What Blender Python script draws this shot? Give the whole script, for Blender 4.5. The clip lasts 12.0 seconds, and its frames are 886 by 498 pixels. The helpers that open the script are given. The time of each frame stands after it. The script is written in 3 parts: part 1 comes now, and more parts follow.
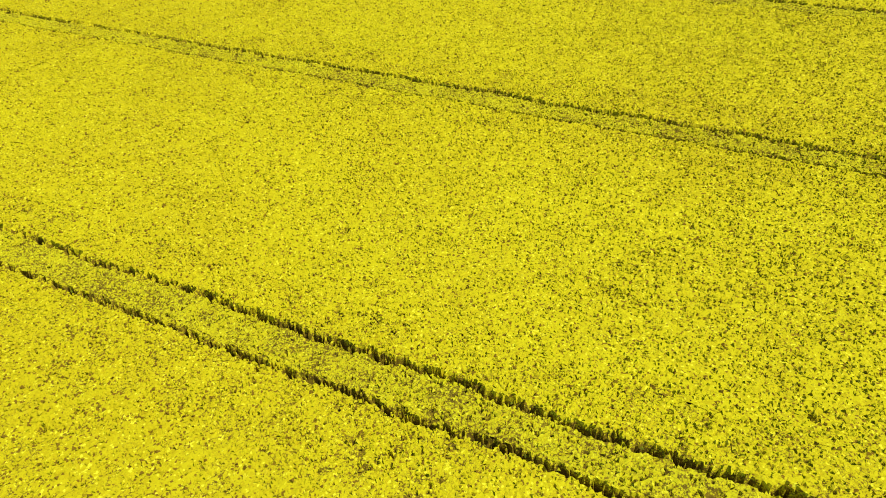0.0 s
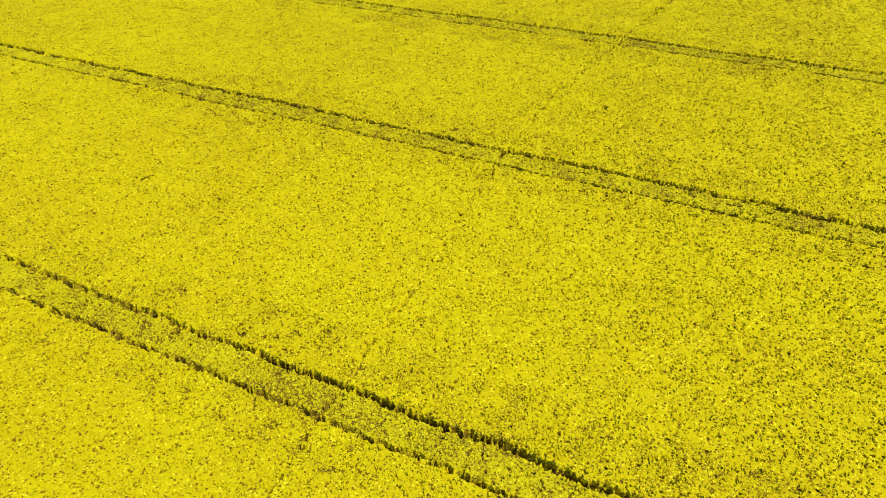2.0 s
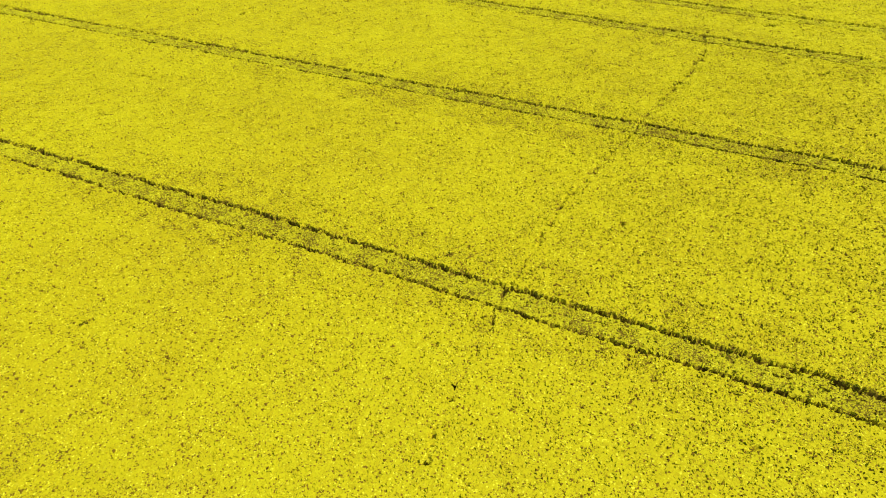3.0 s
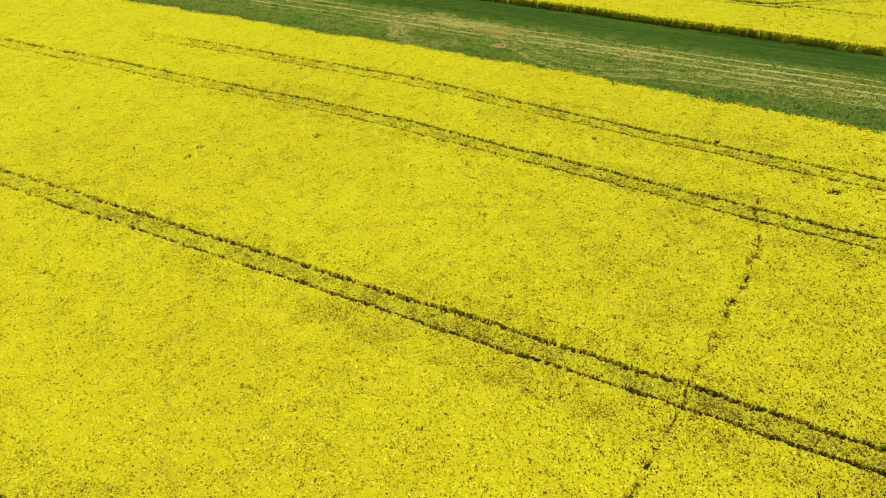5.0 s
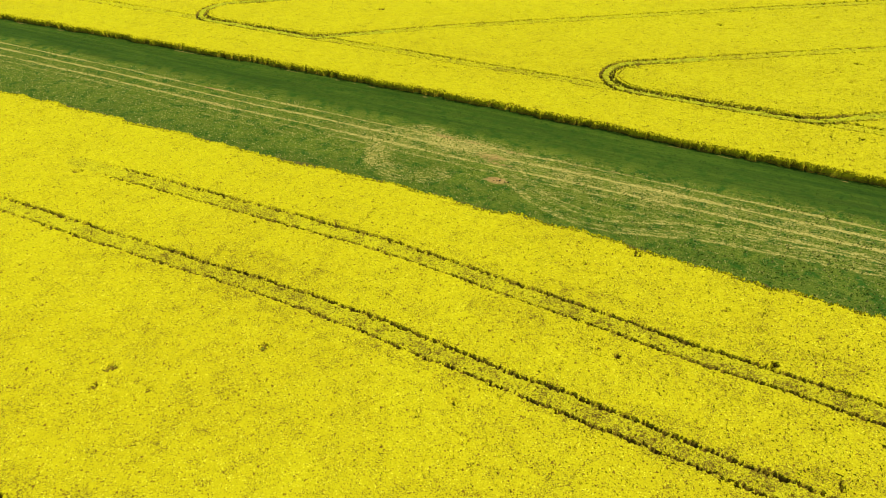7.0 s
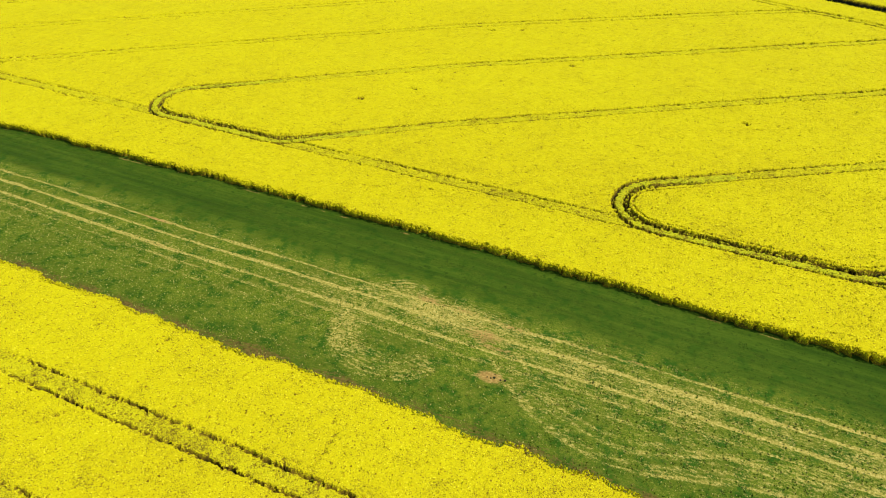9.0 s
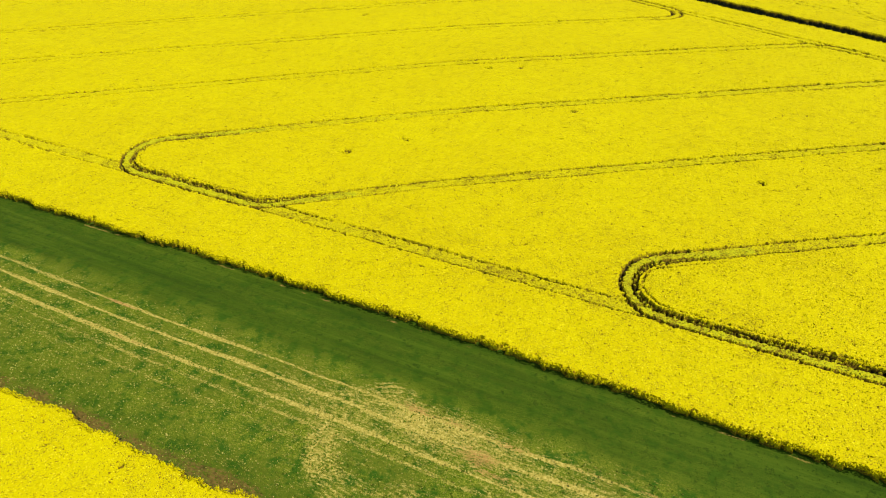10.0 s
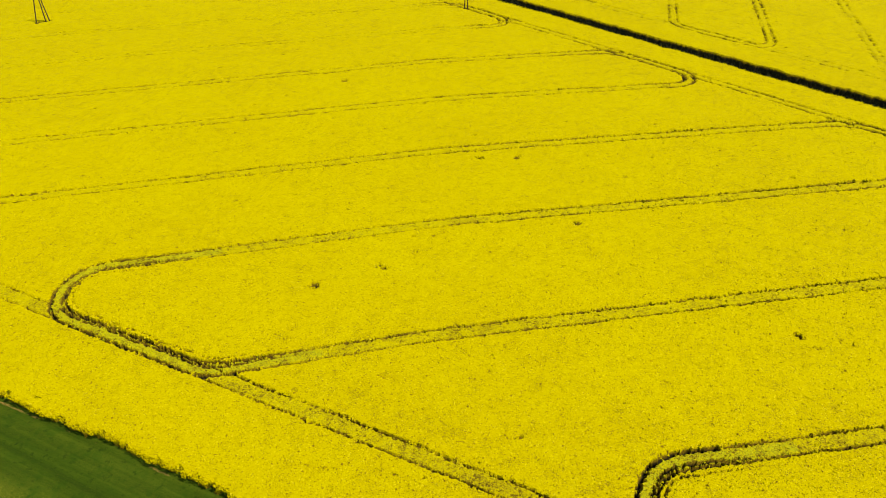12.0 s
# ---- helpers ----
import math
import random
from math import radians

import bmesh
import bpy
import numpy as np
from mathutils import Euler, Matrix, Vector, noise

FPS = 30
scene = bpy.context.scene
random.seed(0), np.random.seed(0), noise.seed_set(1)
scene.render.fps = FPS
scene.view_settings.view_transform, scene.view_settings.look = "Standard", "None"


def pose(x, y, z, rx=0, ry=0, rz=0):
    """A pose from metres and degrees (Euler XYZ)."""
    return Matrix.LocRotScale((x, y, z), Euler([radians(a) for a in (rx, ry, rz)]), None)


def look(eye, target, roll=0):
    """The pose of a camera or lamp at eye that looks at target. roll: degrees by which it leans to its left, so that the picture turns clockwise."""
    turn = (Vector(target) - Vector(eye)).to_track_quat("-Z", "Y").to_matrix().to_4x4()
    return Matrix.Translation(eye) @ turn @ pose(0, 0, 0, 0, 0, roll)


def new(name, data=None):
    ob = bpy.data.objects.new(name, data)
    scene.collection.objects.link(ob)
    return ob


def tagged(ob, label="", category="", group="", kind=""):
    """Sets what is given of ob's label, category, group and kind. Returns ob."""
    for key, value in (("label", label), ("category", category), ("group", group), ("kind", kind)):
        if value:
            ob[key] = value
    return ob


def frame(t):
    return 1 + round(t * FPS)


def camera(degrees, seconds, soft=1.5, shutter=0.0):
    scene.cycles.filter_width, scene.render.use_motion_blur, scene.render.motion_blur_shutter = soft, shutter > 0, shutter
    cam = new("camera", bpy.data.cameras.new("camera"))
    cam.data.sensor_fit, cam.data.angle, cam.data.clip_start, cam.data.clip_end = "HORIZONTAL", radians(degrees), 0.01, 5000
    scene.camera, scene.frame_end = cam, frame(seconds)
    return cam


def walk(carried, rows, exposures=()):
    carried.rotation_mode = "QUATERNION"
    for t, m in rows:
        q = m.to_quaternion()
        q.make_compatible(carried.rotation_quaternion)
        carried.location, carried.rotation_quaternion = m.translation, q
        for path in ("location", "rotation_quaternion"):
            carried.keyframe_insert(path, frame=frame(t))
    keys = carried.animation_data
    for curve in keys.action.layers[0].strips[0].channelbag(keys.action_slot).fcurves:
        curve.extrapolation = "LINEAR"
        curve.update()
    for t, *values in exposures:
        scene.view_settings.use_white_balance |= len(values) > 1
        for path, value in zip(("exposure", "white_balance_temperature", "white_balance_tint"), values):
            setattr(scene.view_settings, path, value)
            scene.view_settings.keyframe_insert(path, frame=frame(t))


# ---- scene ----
cam = camera(70.0, 12.0, soft=1.0)
EXPO = [(0.0, 0.12, 6050, 10), (0.6, 0.08, 6000, 10), (1.0, 0.09, 6250, 10), (2.0, 0.07, 6450, 10), (2.5, 0.06, 6250, 10), (3.0, 0.05, 5950, 10), (3.5, 0.05, 5950, 10), (5.3, 0.10, 5950, 10),
        (6.0, 0.10, 6250, 10), (6.6, 0.10, 6150, 10), (7.2, 0.11, 6150, 10), (9.0, 0.15, 6250, 10), (9.6, 0.15, 6450, 10), (10.0, 0.13, 6800, 11), (11.0, -0.02, 6950, 12), (12.0, -0.11, 7400, 14)]
walk(cam, [
    (0.0, pose(0.08, 0.05, 20.25, 50.09, 2.01, -0.00)),
    (0.5, pose(0.34, 5.69, 21.77, 50.08, 1.87, 0.15)),
    (1.0, pose(0.58, 11.32, 23.26, 50.11, 1.73, 0.28)),
    (1.5, pose(0.80, 16.98, 24.75, 50.17, 1.60, 0.39)),
    (2.0, pose(1.02, 22.68, 26.24, 50.26, 1.48, 0.48)),
    (2.5, pose(1.24, 28.44, 27.75, 50.37, 1.36, 0.54)),
    (3.0, pose(1.46, 34.27, 29.27, 50.50, 1.24, 0.58)),
    (3.5, pose(1.68, 40.17, 30.81, 50.64, 1.14, 0.61)),
    (4.0, pose(1.91, 46.14, 32.37, 50.79, 1.04, 0.62)),
    (4.5, pose(2.15, 52.17, 33.95, 50.95, 0.94, 0.61)),
    (5.0, pose(2.40, 58.26, 35.56, 51.10, 0.86, 0.59)),
    (5.5, pose(2.67, 64.41, 37.19, 51.26, 0.78, 0.56)),
    (6.0, pose(2.95, 70.60, 38.85, 51.40, 0.71, 0.51)),
    (6.5, pose(3.25, 76.82, 40.53, 51.53, 0.65, 0.46)),
    (7.0, pose(3.57, 83.06, 42.24, 51.64, 0.60, 0.40)),
    (7.5, pose(3.91, 89.31, 43.97, 51.74, 0.56, 0.33)),
    (8.0, pose(4.27, 95.57, 45.74, 51.80, 0.52, 0.25)),
    (8.5, pose(4.66, 101.83, 47.54, 51.84, 0.50, 0.18)),
    (9.0, pose(5.07, 108.09, 49.39, 51.84, 0.50, 0.10)),
    (9.5, pose(5.52, 114.35, 51.28, 51.80, 0.50, 0.02)),
    (10.0, pose(6.00, 120.62, 53.24, 51.72, 0.52, -0.06)),
    (10.5, pose(6.53, 126.92, 55.27, 51.58, 0.54, -0.14)),
    (11.0, pose(7.11, 133.25, 57.39, 51.40, 0.59, -0.22)),
    (11.5, pose(7.74, 139.64, 59.62, 51.16, 0.64, -0.29)),
    (12.0, pose(8.44, 146.13, 61.98, 50.85, 0.71, -0.35)),
], EXPO)

# ---------------------------------------------------------------- light
SUN_AZ, SUN_EL = 98.0, 60.0          # degrees clockwise from +y, and above the horizon
world = bpy.data.worlds.new("sky")
scene.world = world
world.use_nodes = True
wn = world.node_tree.nodes
sky = wn.new("ShaderNodeTexSky")
sky.sky_type, sky.sun_disc = "NISHITA", False
sky.sun_elevation, sky.sun_rotation = radians(SUN_EL), radians(SUN_AZ)
wn["Background"].inputs["Strength"].default_value = 0.12
world.node_tree.links.new(sky.outputs[0], wn["Background"].inputs["Color"])
sun = new("sun", bpy.data.lights.new("sun", "SUN"))
sun.data.energy, sun.data.angle, sun.data.color = 3.3, radians(0.55), (1.0, 0.95, 0.86)
to_sun = Vector((math.sin(radians(SUN_AZ)) * math.cos(radians(SUN_EL)), math.cos(radians(SUN_AZ)) * math.cos(radians(SUN_EL)), math.sin(radians(SUN_EL))))
sun.matrix_world = look(to_sun * 300, (0, 0, 0))


# ---------------------------------------------------------------- materials
def material(name, rough=0.8):
    m = bpy.data.materials.new(name)
    m.use_nodes = True
    t = m.node_tree
    b = t.nodes["Principled BSDF"]
    b.inputs["Roughness"].default_value = rough
    b.inputs["Specular IOR Level"].default_value = 0.06
    return m, t, b


def noise_tex(t, scale, detail=3.0, rough=0.6):
    n = t.nodes.new("ShaderNodeTexNoise")
    n.inputs["Scale"].default_value, n.inputs["Detail"].default_value, n.inputs["Roughness"].default_value = scale, detail, rough
    g = t.nodes.new("ShaderNodeNewGeometry")
    t.links.new(g.outputs["Position"], n.inputs["Vector"])
    return n.outputs["Fac"]


def streaks(t, scale, stretch):
    """Noise drawn out along the strip, as mowing and wheels leave it."""
    n = t.nodes.new("ShaderNodeTexNoise")
    n.inputs["Scale"].default_value, n.inputs["Detail"].default_value, n.inputs["Roughness"].default_value = scale, 4.0, 0.6
    g, turned = t.nodes.new("ShaderNodeNewGeometry"), t.nodes.new("ShaderNodeVectorRotate")
    turned.rotation_type = "Z_AXIS"
    turned.inputs["Angle"].default_value = radians(24.4)
    drawn = t.nodes.new("ShaderNodeMapping")
    drawn.inputs["Scale"].default_value = (stretch, 1.0, 1.0)
    t.links.new(g.outputs["Position"], turned.inputs["Vector"])
    t.links.new(turned.outputs[0], drawn.inputs["Vector"])
    t.links.new(drawn.outputs[0], n.inputs["Vector"])
    return n.outputs["Fac"]


def ramp(t, fac, stops, steps=False):
    r = t.nodes.new("ShaderNodeValToRGB")
    r.color_ramp.interpolation = "CONSTANT" if steps else "LINEAR"
    while len(r.color_ramp.elements) < len(stops):
        r.color_ramp.elements.new(0.5)
    for e, (p, c) in zip(r.color_ramp.elements, stops):
        e.position, e.color = p, (*c, 1.0)
    t.links.new(fac, r.inputs[0])
    return r.outputs[0]


def mix(t, fac, a, b, kind="MIX"):
    n = t.nodes.new("ShaderNodeMix")
    n.data_type, n.blend_type = "RGBA", kind
    for i, v in ((0, fac), (6, a), (7, b)):
        if isinstance(v, (int, float)):
            n.inputs[i].default_value = v
        elif isinstance(v, tuple):
            n.inputs[i].default_value = (*v, 1.0)
        else:
            t.links.new(v, n.inputs[i])
    return n.outputs[2]


def maths(t, op, a, b=0.0, c=0.0):
    n = t.nodes.new("ShaderNodeMath")
    n.operation = op
    for i, v in enumerate((a, b, c)):
        if isinstance(v, (int, float)):
            n.inputs[i].default_value = v
        else:
            t.links.new(v, n.inputs[i])
    return n.outputs[0]


def spread(t, fac, lo, hi):
    n = t.nodes.new("ShaderNodeMapRange")
    n.clamp = True
    n.inputs[1].default_value, n.inputs[2].default_value = lo, hi
    t.links.new(fac, n.inputs[0])
    return n.outputs[0]


def attribute(t, name):
    n = t.nodes.new("ShaderNodeAttribute")
    n.attribute_name = name
    return n.outputs["Fac"]


def relief(t, b, height, strength, distance):
    n = t.nodes.new("ShaderNodeBump")
    n.inputs["Strength"].default_value, n.inputs["Distance"].default_value = strength, distance
    t.links.new(height, n.inputs["Height"])
    t.links.new(n.outputs[0], b.inputs["Normal"])


def soften(t, b, share):
    """Bends the shading normal upwards, as a mass of loose petals scatters light."""
    bump = b.inputs["Normal"].links[0].from_socket if b.inputs["Normal"].is_linked else t.nodes.new("ShaderNodeNewGeometry").outputs["Normal"]
    n = t.nodes.new("ShaderNodeMix")
    n.data_type = "VECTOR"
    n.inputs[0].default_value, n.inputs[5].default_value = share, (0.0, 0.0, 1.0)
    t.links.new(bump, n.inputs[4])
    unit = t.nodes.new("ShaderNodeVectorMath")
    unit.operation = "NORMALIZE"
    t.links.new(n.outputs[1], unit.inputs[0])
    t.links.new(unit.outputs[0], b.inputs["Normal"])


def crop_material():
    m, t, b = material("rapeseed_in_flower", 0.75)
    b.inputs["Specular IOR Level"].default_value = 0.02
    fine, mid, wide = noise_tex(t, 22.0, 2.0, 0.7), noise_tex(t, 1.1, 3.0), noise_tex(t, 0.045, 3.0)
    heads = t.nodes.new("ShaderNodeTexVoronoi")
    heads.inputs["Scale"].default_value = 13.5
    place = t.nodes.new("ShaderNodeNewGeometry")
    t.links.new(place.outputs["Position"], heads.inputs["Vector"])
    parted = t.nodes.new("ShaderNodeSeparateColor")
    t.links.new(heads.outputs["Color"], parted.inputs[0])
    petals = mix(t, spread(t, wide, 0.35, 0.65), PETAL_A, PETAL_B)
    petals = mix(t, spread(t, mid, 0.3, 0.7), petals, PETAL_C)
    faded = spread(t, parted.outputs[1], 0.62, 0.72)
    petals = mix(t, maths(t, "MULTIPLY", faded, 0.55), petals, PETAL_OLD)
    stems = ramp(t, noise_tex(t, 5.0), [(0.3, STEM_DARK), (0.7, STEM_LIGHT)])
    # crushed stems and soil, with the deep shade of the track floor in their colour
    stems = mix(t, spread(t, attribute(t, "bloom"), 0.2, -0.25), stems, CRUSHED_SHADED)
    # single heads: pale fresh ones, and small brown gaps with pods and bracts, where the canopy is open
    tips = t.nodes.new("ShaderNodeTexVoronoi")
    tips.inputs["Scale"].default_value = 12.5
    t.links.new(place.outputs["Position"], tips.inputs["Vector"])
    each = t.nodes.new("ShaderNodeSeparateColor")
    t.links.new(tips.outputs["Color"], each.inputs[0])
    clump = maths(t, "MULTIPLY_ADD", spread(t, noise_tex(t, 1.4, 3.0, 0.7), 0.35, 0.65), 0.23, -0.04)
    share = maths(t, "MULTIPLY", clump, maths(t, "MULTIPLY_ADD", attribute(t, "open"), 0.72, 0.08))
    gap = spread(t, maths(t, "ADD", each.outputs[0], share), 0.97, 1.0)
    fresh = spread(t, maths(t, "MULTIPLY_ADD", share, 0.9, each.outputs[1]), 0.97, 1.0)
    petals = mix(t, maths(t, "MULTIPLY", attribute(t, "open"), 0.5), petals, PETAL_RIPE)
    petals = mix(t, fresh, petals, PETAL_PALE)
    petals = mix(t, gap, petals, BRACT)
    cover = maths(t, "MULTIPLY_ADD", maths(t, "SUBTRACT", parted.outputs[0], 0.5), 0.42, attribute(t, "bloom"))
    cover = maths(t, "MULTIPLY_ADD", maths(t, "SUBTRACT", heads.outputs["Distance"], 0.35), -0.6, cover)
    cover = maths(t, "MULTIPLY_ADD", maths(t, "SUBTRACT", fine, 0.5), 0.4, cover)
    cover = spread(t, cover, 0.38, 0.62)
    young = maths(t, "MULTIPLY", attribute(t, "green"), spread(t, noise_tex(t, 4.2, 4.0, 0.8), 0.36, 0.58))
    petals = mix(t, maths(t, "MULTIPLY", young, 0.62), petals, YOUNG)
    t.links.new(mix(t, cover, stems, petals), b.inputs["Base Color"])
    relief(t, b, cover, 0.25, 0.03)
    soften(t, b, 0.45)
    return m


def grass_material():
    m, t, b = material("mown_grass", 0.85)
    green = ramp(t, noise_tex(t, 8.0, 5.0, 0.85), [(0.40, GRASS_DARK), (0.5, GRASS_MID), (0.60, GRASS_LIGHT)])
    green = mix(t, spread(t, noise_tex(t, 0.16, 3.0), 0.35, 0.7), green, GRASS_WARM)
    green = mix(t, spread(t, noise_tex(t, 0.55, 4.0, 0.65), 0.48, 0.62), green, (0.035, 0.10, 0.005))
    lush = ramp(t, streaks(t, 0.9, 0.05), [(0.3, (0.025, 0.058, 0.003)), (0.5, (0.042, 0.086, 0.004)), (0.7, (0.074, 0.124, 0.007))])
    lush = mix(t, spread(t, noise_tex(t, 1.3, 4.0, 0.7), 0.56, 0.66), lush, (0.024, 0.056, 0.003))
    green = mix(t, attribute(t, "lush"), green, lush)
    straw = ramp(t, noise_tex(t, 4.0, 4.0, 0.8), [(0.34, STRAW_A), (0.52, STRAW_B), (0.68, STRAW_C)])
    grain = maths(t, "MULTIPLY", maths(t, "SUBTRACT", maths(t, "MULTIPLY_ADD", streaks(t, 5.0, 0.25), 0.4, maths(t, "MULTIPLY", noise_tex(t, 5.5, 5.0, 0.85), 0.6)), 0.5), 4.2)
    dry = spread(t, maths(t, "ADD", attribute(t, "dry"), grain), 0.25, 0.75)
    c = mix(t, dry, green, straw)
    soil = spread(t, maths(t, "ADD", attribute(t, "soil"), maths(t, "MULTIPLY", grain, 0.7)), 0.35, 0.7)
    earth = ramp(t, noise_tex(t, 3.0), [(0.25, (0.055, 0.045, 0.008)), (0.6, (0.18, 0.125, 0.026))])
    c = mix(t, soil, c, earth)
    bare = spread(t, maths(t, "ADD", attribute(t, "bare"), maths(t, "MULTIPLY", grain, 0.5)), 0.3, 0.65)
    clay = ramp(t, noise_tex(t, 3.5, 4.0), [(0.3, (0.28, 0.165, 0.035)), (0.7, (0.54, 0.345, 0.09))])
    t.links.new(mix(t, bare, c, clay), b.inputs["Base Color"])
    relief(t, b, noise_tex(t, 7.0, 4.0, 0.75), 0.5, 0.05)
    return m


def tuft_material():
    m, t, b = material("grass_tufts", 0.8)
    g = t.nodes.new("ShaderNodeNewGeometry")
    c = ramp(t, g.outputs["Random Per Island"], [(0.0, (0.062, 0.125, 0.005)), (0.45, (0.105, 0.175, 0.009)), (0.72, (0.19, 0.235, 0.02)), (0.88, (0.42, 0.38, 0.08))])
    c = mix(t, attribute(t, "bloom"), c, ramp(t, g.outputs["Random Per Island"], [(0.0, (0.028, 0.066, 0.003)), (1.0, (0.068, 0.12, 0.006))]))
    t.links.new(c, b.inputs["Base Color"])
    soften(t, b, 0.6)
    return m


def soil_material():
    m, t, b = material("field_soil", 0.95)
    c = ramp(t, noise_tex(t, 4.0, 5.0, 0.7), [(0.3, (0.018, 0.022, 0.008)), (0.55, (0.045, 0.042, 0.018)), (0.75, (0.09, 0.07, 0.035))])
    c = mix(t, spread(t, noise_tex(t, 0.4), 0.4, 0.7), c, (0.022, 0.04, 0.010))
    t.links.new(c, b.inputs["Base Color"])
    relief(t, b, noise_tex(t, 6.0, 4.0), 0.7, 0.05)
    return m


def wood_material():
    m, t, b = material("weathered_pole_wood", 0.85)
    c = ramp(t, noise_tex(t, 3.0, 4.0), [(0.3, (0.05, 0.035, 0.022)), (0.7, (0.13, 0.095, 0.065))])
    t.links.new(c, b.inputs["Base Color"])
    relief(t, b, noise_tex(t, 20.0), 0.5, 0.01)
    return m


PETAL_A, PETAL_B, PETAL_C = (0.70, 0.66, 0.003), (0.72, 0.66, 0.003), (0.68, 0.625, 0.003)
PETAL_OLD = (0.46, 0.35, 0.004)
PETAL_RIPE, PETAL_PALE, BRACT = (0.52, 0.385, 0.004), (0.84, 0.76, 0.02), (0.23, 0.14, 0.008)
CRUSHED_SHADED = (0.028, 0.026, 0.010)
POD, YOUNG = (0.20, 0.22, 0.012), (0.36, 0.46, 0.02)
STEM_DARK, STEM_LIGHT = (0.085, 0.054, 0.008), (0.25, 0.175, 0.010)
GRASS_DARK, GRASS_MID, GRASS_LIGHT = (0.05, 0.10, 0.004), (0.115, 0.17, 0.008), (0.30, 0.30, 0.03)
GRASS_WARM = (0.11, 0.142, 0.010)
STRAW_A, STRAW_B, STRAW_C = (0.19, 0.18, 0.02), (0.47, 0.38, 0.07), (0.66, 0.535, 0.15)


def head_material():
    """Single flower heads: mostly bright, some pale and fresh, some ripe, a few gone brown."""
    m, t, b = material("rapeseed_flower_heads", 0.7)
    b.inputs["Specular IOR Level"].default_value = 0.02
    g = t.nodes.new("ShaderNodeNewGeometry")
    one = ramp(t, g.outputs["Random Per Island"], [(0.0, PETAL_B), (0.3, PETAL_A), (0.5, PETAL_C), (0.62, PETAL_PALE), (0.76, PETAL_A), (0.88, PETAL_OLD)], True)
    ripe = spread(t, maths(t, "MULTIPLY_ADD", attribute(t, "open"), 0.5, maths(t, "MULTIPLY", noise_tex(t, 0.9, 4.0, 0.7), 0.8)), 0.45, 1.0)
    one = mix(t, maths(t, "MULTIPLY", ripe, 0.66), one, PETAL_RIPE)
    gone = spread(t, maths(t, "MULTIPLY_ADD", attribute(t, "open"), 0.085, g.outputs["Random Per Island"]), 0.985, 0.99)
    one = mix(t, gone, one, BRACT)
    petals = spread(t, maths(t, "ADD", attribute(t, "bloom"), maths(t, "MULTIPLY", maths(t, "SUBTRACT", noise_tex(t, 26.0, 2.0), 0.5), 1.0)), 0.2, 0.5)
    young = maths(t, "MULTIPLY", attribute(t, "green"), spread(t, noise_tex(t, 4.2, 4.0, 0.8), 0.36, 0.58))
    one = mix(t, maths(t, "MULTIPLY", young, 0.62), one, YOUNG)
    t.links.new(mix(t, petals, POD, one), b.inputs["Base Color"])
    soften(t, b, 0.8)
    return m


def weed_material():
    m, t, b = material("ditch_weeds", 0.9)
    c = ramp(t, noise_tex(t, 2.0, 4.0), [(0.3, (0.022, 0.028, 0.012)), (0.6, (0.045, 0.052, 0.020)), (0.8, (0.09, 0.08, 0.04))])
    t.links.new(c, b.inputs["Base Color"])
    relief(t, b, noise_tex(t, 12.0), 0.4, 0.03)
    return m


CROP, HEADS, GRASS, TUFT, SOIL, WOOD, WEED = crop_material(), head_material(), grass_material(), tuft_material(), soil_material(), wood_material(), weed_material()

# ---------------------------------------------------------------- plan
# Two sets of axes: (u, v) along and across the grass strip, (p, q) along and across the ditch.
TURN_UV, TURN_PQ = radians(-24.4), radians(-44.2)
CROP_TOP = 1.22
STRIP_NEAR, STRIP_FAR = 132.8, 158.8          # the strip's two crop edges, in v
DITCH_NEAR, DITCH_FAR = 258.7, 263.0          # the ditch's two crop edges, in q
GAUGE = 2.0                                   # between the wheels of the tractor


def bow_near(u):
    """How far the strip's near crop edge bends from its straight line."""
    return np.interp(u, (-220, -145, -115, -85, -58, -40, -25, -8, 60), (-2.6, -1.2, -0.1, -0.2, 0.4, 0.1, -1.2, -1.7, -3.6))


def bow_far(u):
    return np.interp(u, (-220, -165, -130, -100, -60, -35, -15, 60), (-3.6, -1.7, -0.7, 0.1, 0.0, -0.5, -1.0, -3.0))


def to_axes(x, y, turn):
    c, s = math.cos(turn), math.sin(turn)
    return c * x + s * y, -s * x + c * y


def from_axes(a, b, turn):
    c, s = math.cos(turn), math.sin(turn)
    return c * a - s * b, s * a + c * b


def value_noise(x, y, size, seed):
    """Smooth noise from 0 to 1, with lumps of that size in metres."""
    gx, gy = x / size + 1000.0, y / size + 1000.0
    ix, iy = np.floor(gx).astype(np.int64), np.floor(gy).astype(np.int64)
    fx, fy = gx - ix, gy - iy
    fx, fy = fx * fx * (3 - 2 * fx), fy * fy * (3 - 2 * fy)

    def lattice(a, b):
        h = (a * 374761393 + b * 668265263 + seed * 974711) & 0xFFFFFFFF
        h = ((h ^ (h >> 13)) * 1274126177) & 0xFFFFFFFF
        return ((h ^ (h >> 16)) & 0xFFFF) / 65535.0

    low = lattice(ix, iy) * (1 - fx) + lattice(ix + 1, iy) * fx
    high = lattice(ix, iy + 1) * (1 - fx) + lattice(ix + 1, iy + 1) * fx
    return low * (1 - fy) + high * fy


# Wheel marks in the crop, drawn once into a map of the ground with 0.1 m cells.
MAP_X, MAP_Y, CELL = -140.0, -20.0, 0.1
WHEELS = np.zeros((2900, 3700), np.float32)     # 1 where the plants are crushed
BETWEEN = np.zeros((2900, 3700), np.float32)    # 1 between the two wheels of a pass


